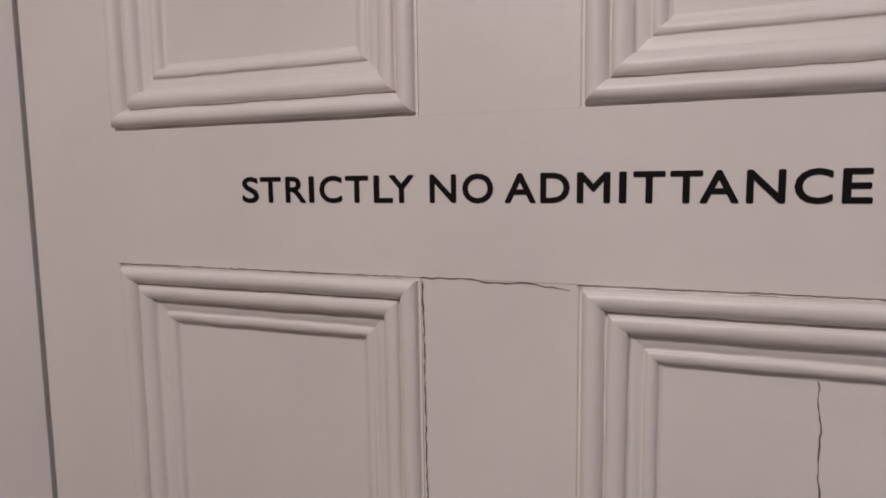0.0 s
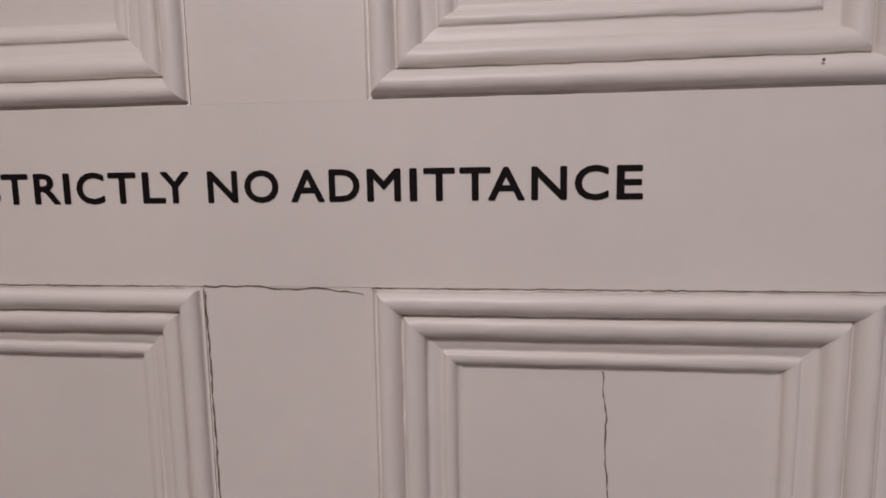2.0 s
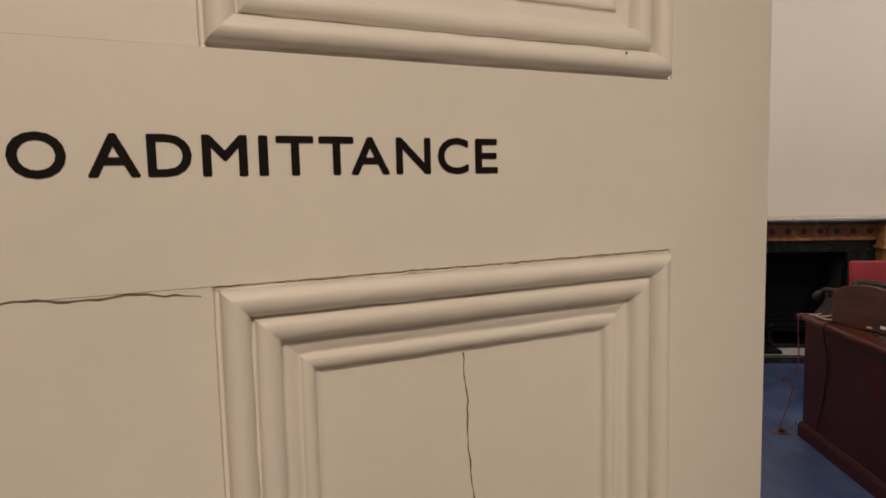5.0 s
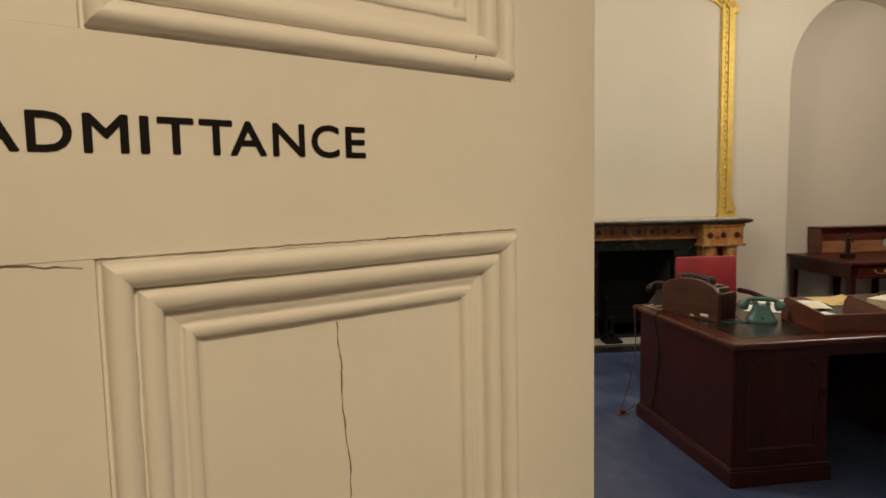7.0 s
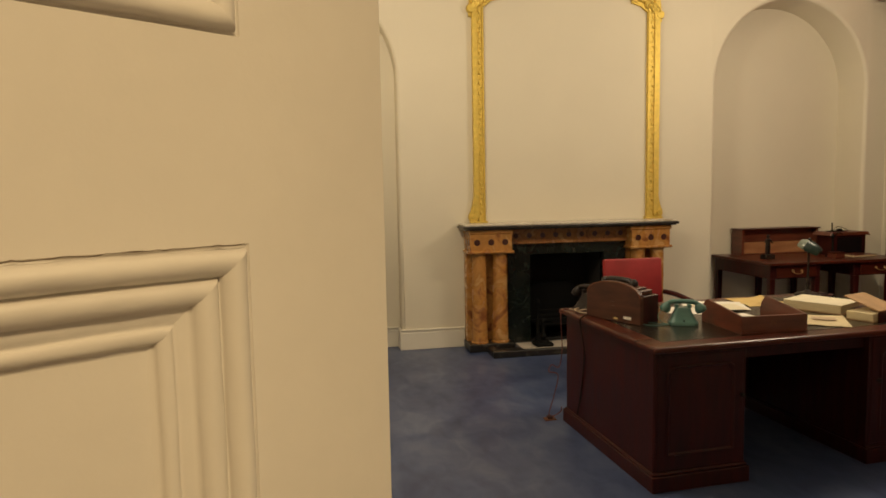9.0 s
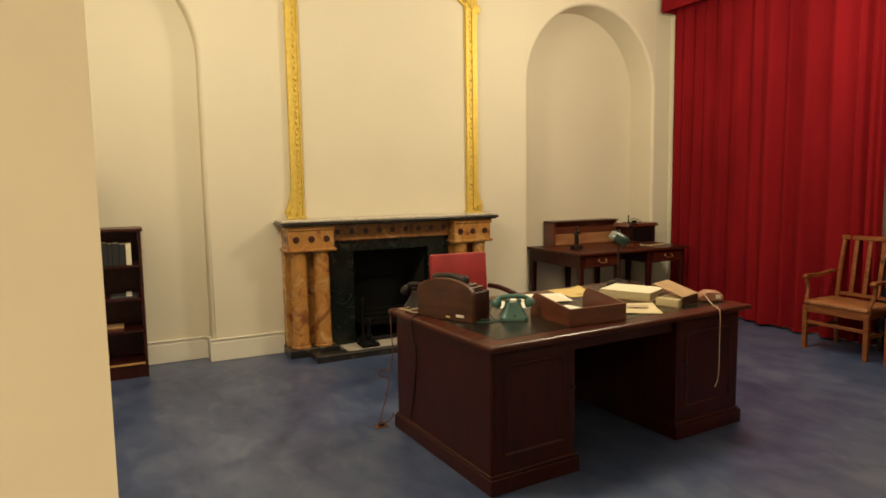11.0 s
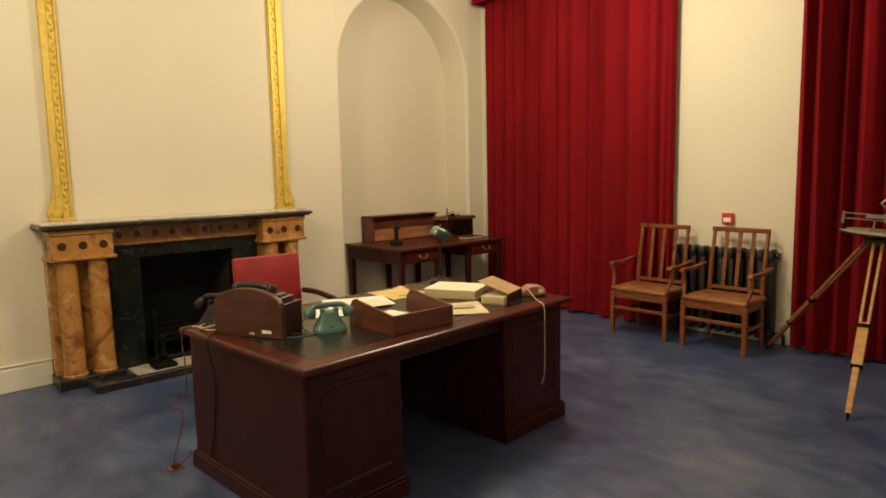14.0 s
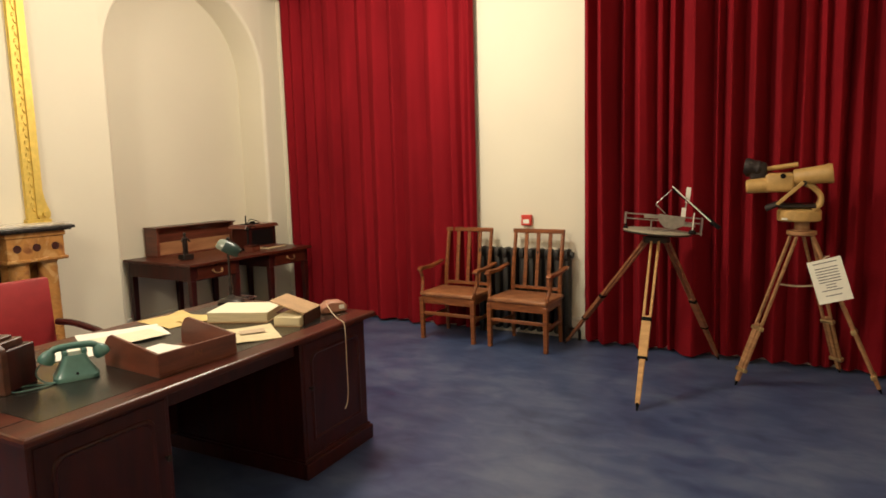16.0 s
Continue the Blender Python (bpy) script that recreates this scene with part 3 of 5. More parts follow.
    part("basket", box(-0.3, 0.3, -0.08, 0.22, 0.13, 0.16, 0.004), M_IRON, g)
    part("fireback", prism([(-0.32, 0), (0.32, 0), (0.32, 0.45), (0.2, 0.55), (-0.2, 0.55), (-0.32, 0.45)], 0.03, m=pose(0, 0.24, 0)), M_IRON, g)
    f = thing("fire_dog", pose(0.79, 0.02, 0.034), "black cast-iron fire dog with a turned upright", "fire dog", "pair of fire dogs")
    part("foot", box(-0.09, 0.09, -0.07, 0.1, 0, 0.035, 0.012), M_IRON, f)
    part("upright", lathe([(0.05, 0.03), (0.022, 0.06), (0.035, 0.1), (0.018, 0.13), (0.02, 0.22), (0.03, 0.25), (0.008, 0.28)], 12), M_IRON, f, smooth=True)
    copy_thing(f, pose(1.44, 0.02, 0.034))


build_fireplace()


# ---- gilt overmantel frame ----
def build_gilt_frame():
    t = thing("gilt_frame", pose(0, Y_WALL, 1.2545), "tall gilded overmantel frame with scrolled feet and carved corners, no glass", "frame")
    rng = random.Random(4)
    for side, xo in ((1, 0.17), (-1, 2.15)):
        up = box(xo, xo + side * 0.05, -0.05, -0.003, 0.05, 2.3, 0.004)
        part("upright", up, M_GOLD, t)
        part("flat", box(xo + side * 0.05, xo + side * 0.1, -0.034, -0.003, 0.0, 2.18, 0.003), M_GOLD, t)
        part("inner_fillet", box(xo + side * 0.1, xo + side * 0.118, -0.044, -0.003, 0.0, 2.15, 0.004), M_GOLD, t)
        for k in range(42):
            z = 0.1 + k * 0.049
            a = 1 if k % 2 else -1
            part("leaf_bead", lathe([(0.003, -0.022), (0.009, -0.008), (0.0095, 0.005), (0.002, 0.02)], 6, m=pose(xo + side * (0.076 + 0.006 * a), -0.036, z, 0, 24 * a, 0)), M_GOLD, t) if k < 42 else None
        sc = lathe([(0.005, -0.03), (0.05, -0.028), (0.058, 0.0), (0.05, 0.014), (0.005, 0.016)], 18, m=pose(xo - side * 0.005, -0.03, 0.062, 90, 0, 0))
        lathe([(0.002, -0.03), (0.024, -0.02), (0.02, 0.01)], 12, m=pose(xo - side * 0.005, -0.06, 0.062, 90, 0, 0), bm=sc)
        prism([(xo - side * 0.055, 0.075), (xo + side * 0.02, 0.03), (xo + side * 0.03, 0.3), (xo + side * 0.004, 0.38), (xo - side * 0.004, 0.26), (xo - side * 0.018, 0.18), (xo - side * 0.036, 0.12)], 0.035, m=Matrix.Translation((0, -0.045, 0)), bm=sc)
        box(xo - side * 0.045, xo + side * 0.135, -0.055, -0.003, 0.0, 0.02, 0.004, bm=sc)
        part("scroll_foot", sc, M_GOLD, t, smooth=True)
        top = lathe([(0.005, -0.03), (0.045, -0.025), (0.05, 0.0), (0.04, 0.02), (0.004, 0.022)], 14, m=pose(xo - side * 0.005, -0.035, 2.09, 90, 0, 0))
        for k in range(9):
            part("leaf", lathe([(0.004, -0.05), (0.026, -0.015), (0.024, 0.02), (0.003, 0.055)], 8, m=pose(xo + side * (0.02 + 0.025 * k), -0.04, 2.13 + 0.016 * k + 0.02 * math.sin(k * 2.1), 0, side * (30 + rng.uniform(-40, 40)), 0)), M_GOLD, t, smooth=True)
        prism([(xo - side * 0.03, 2.02), (xo + side * 0.03, 2.0), (xo + side * 0.11, 2.1), (xo + side * 0.2, 2.17), (xo + side * 0.3, 2.2), (xo + side * 0.3, 2.26), (xo + side * 0.1, 2.28), (xo - side * 0.02, 2.2)], 0.025, m=Matrix.Translation((0, -0.03, 0)), bm=top)
        part("carved_corner", top, M_GOLD, t, smooth=True)
    pts = []
    n = 24
    for k in range(n + 1):
        s = k / n
        x = 0.42 + (1.9 - 0.42) * s
        pts.append((x, 2.2 + 0.26 * math.sin(math.pi * s)))
    part("arched_head", prism([(x, z) for x, z in pts] + [(x, z + 0.09) for x, z in reversed(pts)], 0.04, m=Matrix.Translation((0, -0.044, 0))), M_GOLD, t)


build_gilt_frame()


# ---- pedestal desk ----
DESK = pose(0.317, -3.026, 0, 0, 0, 3.1)


def panel_door(parent, x0, x1, z0, z1, y, knob_x):
    d = part("door", box(x0, x1, y - 0.004, y + 0.012, z0, z1, 0.002), M_MAHOG, parent)
    mould = [(0.05, 0.0), (0.053, 0.006), (0.06, 0.008), (0.066, 0.005), (0.07, 0.001)]
    own = bmesh.new()
    rings = []
    for dd, h in mould:
        xa, xb, za, zb, c = x0 + dd, x1 - dd, z0 + dd + 0.02, z1 - dd, 0.05
        arc = []
        for cx, s in ((xb - c, 1), (xa + c, -1)):
            for k in range(5):
                a = math.pi / 2 * k / 4
                arc.append((cx + s * c * (math.cos(a) if s > 0 else math.sin(a)), zb - c + c * (math.sin(a) if s > 0 else math.cos(a))))
        pts = [(xa, za), (xb, za)] + arc
        rings.append([own.verts.new((px, y - 0.004 - h, pz)) for px, pz in pts])
    for a, b in zip(rings, rings[1:]):
        for i in range(len(a)):
            own.faces.new((a[i], a[(i + 1) % len(a)], b[(i + 1) % len(a)], b[i]))
    part("moulding", own, M_MAHOG, d)
    part("knob", lathe([(0.006, 0), (0.006, 0.012), (0.013, 0.018), (0.012, 0.026), (0.003, 0.03)], 12, m=pose(knob_x, y - 0.004, 0.475, 90, 0, 0)), M_BRONZE, d, "small dark metal knob", smooth=True)


def build_desk():
    t = thing("pedestal_desk", DESK, "large dark mahogany pedestal desk with a worn black leather top", "desk")
    L, W, H = 1.985, 1.168, 0.77
    top = bmesh.new()
    prof = [(0.012, 0.737), (0.0, 0.742), (0.0, 0.758), (0.004, 0.766), (0.012, 0.77)]
    rings = [[top.verts.new(p) for p in ((d, d, z), (L - d, d, z), (L - d, W - d, z), (d, W - d, z))] for d, z in prof]
    for a, b in zip(rings, rings[1:]):
        for i in range(4):
            top.faces.new((a[i], a[(i + 1) % 4], b[(i + 1) % 4], b[i]))
    top.faces.new(rings[0][::-1])
    top.faces.new(rings[-1])
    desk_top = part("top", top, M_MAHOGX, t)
    part("leather", box(0.11, L - 0.11, 0.11, W - 0.11, 0.7695, 0.7712), M_LEATHERTOP, desk_top, "worn black leather writing surface")
    for x0, x1, kx in ((0.03, 0.575, 0.54), (1.365, 1.94, 1.42)):
        ped = part("pedestal", box(x0, x1, 0.055, W - 0.055, 0.09, 0.737, 0.004), M_MAHOG, t)
        pl = box(x0 - 0.016, x1 + 0.016, 0.030, W - 0.030, 0.0, 0.085, 0.004)
        box(x0 - 0.010, x1 + 0.010, 0.042, W - 0.042, 0.084, 0.1, 0.006, bm=pl)
        part("plinth", pl, M_MAHOG, t)
        panel_door(ped, x0 + 0.02, x1 - 0.02, 0.11, 0.71, 0.054, kx)
    part("apron", box(0.576, 1.364, 0.09, 0.11, 0.655, 0.737, 0.002), M_MAHOG, t)
    part("modesty_panel", box(0.576, 1.364, 1.0, 1.02, 0.1, 0.737, 0.002), M_MAHOG, t)


build_desk()


# ---- side table in the niche ----
def build_side_table():
    t = thing("side_table", pose(3.05, -0.30, 0), "dark mahogany kneehole side table with two drawers and brass handles", "table")
    L, W, H = 1.60, 1.0, 0.80
    part("top", box(0, L, 0, W, H - 0.028, H, 0.006, segs=2), M_MAHOGX, t)
    for x0, x1 in ((0.03, 0.6), (1.0, 1.57)):
        part("drawer_case", box(x0, x1, 0.045, W - 0.03, H - 0.165, H - 0.028, 0.002), M_MAHOG, t)
        d = part("drawer_front", box(x0 + 0.07, x1 - 0.05, 0.034, 0.05, H - 0.155, H - 0.04, 0.003), M_MAHOGX, t)
        cx = (x0 + x1) / 2 + 0.01
        part("handle", tube([(cx - 0.05, 0.03, H - 0.085), (cx - 0.045, 0.012, H - 0.105), (cx, 0.008, H - 0.115), (cx + 0.045, 0.012, H - 0.105), (cx + 0.05, 0.03, H - 0.085)], 0.005), M_BRASS, d, "swan-neck brass handle")
        for xx in (cx - 0.05, cx + 0.05):
            part("handle_rose", rod((xx, 0.028, H - 0.085), (xx, 0.036, H - 0.085), 0.014, seg=10), M_BRASS, d)
        for x in (x0 + 0.03, x1 - 0.03):
            for y in (0.07, W - 0.06):
                part("leg", beam((x, y, H - 0.166), (x, y, 0), 0.058, 0.058, taper=0.72), M_MAHOG, t)
    part("back_rail", box(0.6, 1.0, W - 0.06, W - 0.04, H - 0.13, H - 0.028, 0.002), M_MAHOG, t)


build_side_table()


# ---- curtains ----
def curtain(name, edges, seed, deep=0.055, xc=4.80, top=3.66, label="", round_=0.6):
    """One curtain panel; edges are the y of its creases, the cloth bulges between them into the room."""
    rng = random.Random(seed)
    t = thing(name, pose(0, 0, 0), label, "curtain", "crimson curtains")
    nz, per = 34, 16
    folds = len(edges) - 1
    amp = [deep * min(1.35, (abs(edges[k + 1] - edges[k]) / 0.16) ** 0.5) * rng.uniform(0.65, 1.2) for k in range(folds)]
    back = [rng.uniform(-0.02, 0.03) for _ in range(folds + 1)]
    sway = [rng.uniform(-0.035, 0.035) for _ in range(folds + 1)]
    own = bmesh.new()
    grid = []
    for j in range(nz + 1):
        v = j / nz
        z = 0.012 + (top - 0.012) * v
        row = []
        for k in range(folds):
            for i in range(per + (1 if k == folds - 1 else 0)):
                s = i / per
                ya = edges[k] + sway[k] * (1 - v) ** 1.5 * (0 if k == 0 else 1)
                yb = edges[k + 1] + sway[k + 1] * (1 - v) ** 1.5 * (0 if k == folds - 1 else 1)
                gather = (0.62 + 0.5 * (1 - v) if deep < 0.1 else 1.0 - 0.4 * (1 - v) ** 2) + 0.1 * math.sin(4 * v + 2.3 * k + seed)
                bulge = math.sin(math.pi * s) ** round_
                ripple = 0.10 * math.sin(2 * math.pi * s * 2 + k + 1.5 * v) * math.sin(math.pi * s)
                x = xc + 0.06 + back[k] * (1 - s) + back[k + 1] * s - amp[k] * gather * (bulge + ripple)
                x += 0.006 * noise.noise(Vector((k * 3.1 + s * 2, z * 1.1, seed)))
                hem = 0.014 * (1 + noise.noise(Vector((k * 1.7 + s, seed, 0)))) * (1 - v) ** 10
                flare = 1 + 0.18 * (1 - v) ** 4
                row.append(own.verts.new((xc + (x - xc) * flare, ya + (yb - ya) * s, z + hem)))
        grid.append(row)
    for a, b in zip(grid, grid[1:]):
        for i in range(len(a) - 1):
            own.faces.new((a[i], a[i + 1], b[i + 1], b[i]))
    r = bmesh.ops.extrude_face_region(own, geom=own.faces[:])
    for v in r["geom"]:
        if isinstance(v, bmesh.types.BMVert):
            v.co.x += 0.004
    part("fabric", own, M_CURTAIN, t, smooth=True)
    return t


def uneven(y0, y1, n, seed):
    rng = random.Random(seed)
    w = [rng.uniform(0.55, 1.5) for _ in range(n)]
    return [y0 + (y1 - y0) * sum(w[:k]) / sum(w) for k in range(n + 1)]


LBL = "heavy crimson velvet curtain hanging in deep folds to the floor"
curtain("curtain", [0.18, 0.06, -0.08, -0.25, -0.40, -0.62, -0.86, -1.02, -1.30], 3, 0.075, label=LBL, round_=1.15)
curtain("curtain", [-1.29, -1.42, -1.70, -1.97, -2.10, -2.20, -2.27], 5, 0.07, label=LBL, round_=1.15)
curtain("curtain", uneven(-3.35, -4.5, 8, 8), 8, 0.17, label=LBL, round_=1.3)
curtain("curtain", uneven(-4.46, -5.84, 9, 12), 12, 0.17, label=LBL, round_=1.3)
for y0, y1 in ((-2.34, 0.2), (-5.88, -3.26)):
    p = thing("pelmet", pose(0, 0, 0), "crimson fabric covered pelmet box over the curtains", "pelmet")
    bm = box(4.64, 4.66, y0, y1, 3.55, 3.80, 0.004)
    part("front_board", bm, M_CURTAIN, p)
    part("end_board", box(4.66, X_WALL, y0, y0 + 0.02, 3.55, 3.80, 0.003), M_CURTAIN, p)
    part("end_board", box(4.66, X_WALL, y1 - 0.02, y1, 3.55, 3.80, 0.003), M_CURTAIN, p)
    part("top_board", box(4.66, X_WALL, y0 + 0.02, y1 - 0.02, 3.78, 3.80, 0.003), M_CURTAIN, p)


# ---- armchairs by the radiator ----
def build_armchair():
    t = thing("armchair", pose(4.32, -2.21, 0), "oak slat-back armchair with a worn brown leather seat, beside a radiator", "chair", "armchairs by the wall")
    w, d = 0.27, 0.46
    hw = 0.235
    for s in (-1, 1):
        part("front_leg", beam((0.02, s * w, 0.40), (0.02, s * w, 0), 0.042, 0.042, taper=0.85), M_OAK, t)
        part("back_post", tube([(d - 0.02, s * hw, 0), (d - 0.04, s * hw, 0.4), (d - 0.01, s * hw, 0.7), (d + 0.05, s * hw, 1.005)], 0.019, seg=6), M_OAK, t)
        part("arm_support", tube([(0.05, s * w, 0.38), (0.035, s * (w + 0.005), 0.46), (0.07, s * (w + 0.02), 0.55), (0.055, s * (w + 0.035), 0.655)], 0.017, seg=8), M_OAK, t, smooth=True)
        arm = prism([(0.0, 0.0), (0.03, 0.012), (0.2, 0.004), (0.43, 0.036), (0.43, 0.058), (0.2, 0.028), (0.03, 0.038), (-0.005, 0.02)], 0.045, bevel=0.004, m=pose(0.02, s * (w + 0.025) - 0.0225, 0.645))
        part("arm", arm, M_OAK, t)
        part("side_rail", beam((0.02, s * w, 0.385), (d - 0.035, s * hw, 0.385), 0.02, 0.065), M_OAK, t)
        part("side_stretcher", beam((0.02, s * w, 0.2), (d - 0.03, s * hw, 0.2), 0.018, 0.03), M_OAK, t)
    part("front_rail", box(0.008, 0.03, -w, w, 0.345, 0.42, 0.003), M_OAK, t)
    part("back_rail", box(d - 0.05, d - 0.03, -hw, hw, 0.345, 0.42, 0.003), M_OAK, t)
    part("front_stretcher", box(0.012, 0.03, -w, w, 0.235, 0.265, 0.003), M_OAK, t)
    part("cross_stretcher", box(0.2, 0.22, -w + 0.01, w - 0.01, 0.19, 0.215, 0.003), M_OAK, t)
    part("top_rail", box(d + 0.025, d + 0.055, -hw - 0.02, hw + 0.02, 0.985, 1.025, 0.006), M_OAK, t)
    part("lower_back_rail", box(d - 0.035, d - 0.015, -hw, hw, 0.47, 0.5, 0.003), M_OAK, t)
    for k in range(3):
        y = -0.118 + 0.118 * k
        part("slat", beam((d - 0.025, y, 0.49), (d + 0.04, y, 0.995), 0.036, 0.012), M_OAK, t)
    seat = box(-0.005, d - 0.04, -w - 0.012, w + 0.012, 0.415, 0.452, 0.014, segs=2)
    bmesh.ops.subdivide_edges(seat, edges=seat.edges[:], cuts=2, use_grid_fill=True)
    for v in seat.verts:
        if v.co.z > 0.44:
            v.co.z += 0.012 * math.exp(-((v.co.x - 0.2) ** 2 + v.co.y ** 2) / 0.03)
    part("seat", seat, M_BROWNLEATHER, t, "worn brown leather seat", smooth=True)
    copy_thing(t, pose(4.32, -2.915, 0, 0, 0, -2))


build_armchair()


# ---- radiator ----
def build_radiator():
    t = thing("radiator", pose(4.862, -2.76, 0), "old black cast-iron column radiator against the wall", "radiator")
    n = 11
    for k in range(n):
        y = 0.43 - k * 0.086
        sec = box(-0.055, 0.055, y - 0.034, y + 0.034, 0.1, 0.8, 0.03, segs=2)
        box(-0.075, 0.075, y - 0.03, y + 0.03, 0.74, 0.84, 0.028, bm=sec, segs=2)
        box(-0.07, 0.07, y - 0.03, y + 0.03, 0.05, 0.14, 0.025, bm=sec, segs=2)
        part("section", sec, M_RADIATOR, t, smooth=True)
    for y in (0.43, -0.43):
        part("foot", box(-0.06, 0.06, y - 0.025, y + 0.025, 0, 0.07, 0.008), M_RADIATOR, t)
    part("end_cap", rod((0, -0.465, 0.79), (0, -0.49, 0.79), 0.028), M_RADIATOR, t)
    part("pipe", tube([(0, -0.46, 0.1), (0, -0.53, 0.1), (0, -0.545, 0.07), (0, -0.545, 0.0)], 0.014), M_RADIATOR, t)


build_radiator()

al = thing("fire_alarm_call_point", pose(X_WALL, -2.774, 1.097), "red wall-mounted fire alarm call point with a white plate", "alarm")
part("case", box(-0.045, -0.001, -0.05, 0.05, -0.05, 0.05, 0.006), M_REDPLASTIC, al)
part("plate", box(-0.0475, -0.044, -0.032, 0.032, -0.03, 0.008, 0.001), M_WHITEPAPER, al)


# ---- red leather chair behind the desk ----
def build_red_chair():
    t = thing("desk_chair", pose(1.18, -1.15, 0), "dark wooden armchair with red leather back, behind the desk", "chair")
    back = box(-0.25, 0.25, -0.02, 0.045, 0.56, 1.0, 0.018, segs=2)
    back.transform(pose(0, 0, 0, -4, 0, 0))
    part("backrest", back, M_REDLEATHER, t, "red leather upholstered back", smooth=True)
    for k in range(17):
        part("stud", lathe([(0.006, 0), (0.004, 0.004), (0.0005, 0.005)], 6, m=pose(-0.24 + 0.03 * k, -0.04 + 0.02 - 0.0, 0.6, 90, 0, 0)), M_BRASS, t)
    seat = box(-0.28, 0.28, -0.5, 0.0, 0.42, 0.5, 0.025, segs=2)
    part("seat", seat, M_REDLEATHER, t, "red leather seat", smooth=True)
    part("seat_frame", box(-0.27, 0.27, -0.49, 0.0, 0.36, 0.42, 0.005), M_MAHOG, t)
    for s in (-1, 1):
        part("front_leg", beam((s * 0.25, -0.46, 0.37), (s * 0.25, -0.46, 0), 0.05, 0.05, taper=0.75), M_MAHOG, t)
        part("back_leg", tube([(s * 0.22, 0.11, 0), (s * 0.22, 0.06, 0.3), (s * 0.22, 0.045, 0.56), (s * 0.22, 0.11, 0.93)], 0.021, seg=8), M_MAHOG, t)
        part("arm", tube([(s * 0.255, 0.02, 0.72), (s * 0.29, -0.1, 0.715), (s * 0.31, -0.28, 0.69), (s * 0.29, -0.42, 0.68)], 0.02, seg=8), M_MAHOG, t, smooth=True)
        part("arm_support", tube([(s * 0.27, -0.36, 0.41), (s * 0.3, -0.32, 0.55), (s * 0.295, -0.37, 0.68)], 0.016, seg=8), M_MAHOG, t)


build_red_chair()
ZT = 0.7718


# ---- wooden intercom set on the desk ----
def build_intercom():
    t = thing("intercom_set", pose(0.33, -2.15, ZT, 0, 0, -65.3), "arch-topped brown wooden telephone switch box on the desk", "intercom")
    n = 14
    arch = [(0.41, 0.0), (0.41, 0.155)] + [(0.205 + 0.205 * math.cos(math.pi * k / n), 0.155 + 0.085 * math.sin(math.pi * k / n)) for k in range(1, n)] + [(0.0, 0.155), (0.0, 0.0)]
    part("front", prism(arch, 0.03, bevel=0.002), M_CASE, t, "arched wooden front panel")
    rim = arch[1:-1]
    inner = [(0.205 + (x - 0.205) * 0.965, 0.155 + (z - 0.155) * 0.92) for x, z in rim]
    part("worn_edge", prism(rim + inner[::-1], 0.0015, m=Matrix.Translation((0, -0.0016, 0))), M_WORN, t, "edge worn down to orange wood")
    part("body", box(0.012, 0.398, 0.031, 0.185, 0.0, 0.165, 0.004), M_MAHOG, t)
    part("step", box(0.03, 0.38, 0.031, 0.15, 0.166, 0.195, 0.004), M_CASE, t)
    part("ledge", box(0.05, 0.36, 0.031, 0.12, 0.196, 0.21, 0.004), M_CASE, t)
    h = part("handset", tube([(0.09, 0.075, 0.222), (0.14, 0.075, 0.238), (0.25, 0.075, 0.238), (0.3, 0.075, 0.222)], 0.022, seg=10), M_BAKELITE, t, "black bakelite handset", smooth=True)
    for x in (0.09, 0.3):
        part("earpiece", lathe([(0.024, -0.022), (0.03, -0.012), (0.026, 0.008), (0.012, 0.02)], 14, m=pose(x, 0.075, 0.2325)), M_BAKELITE, h, smooth=True)
    for z, s in ((0.19, 0), (0.215, 0)):
        part("inlay_line", box(0.19, 0.22, -0.0012, 0.0, z - 0.1, z - 0.098), M_CRACK, t)
    part("label", box(0.29, 0.345, -0.0015, 0.0, 0.022, 0.038, 0.0004), M_WHITEPAPER, t, "small white paper label")
    part("label", box(0.215, 0.245, -0.0015, 0.0, 0.012, 0.022, 0.0004), M_BUFF, t, "torn yellow paper label")


build_intercom()


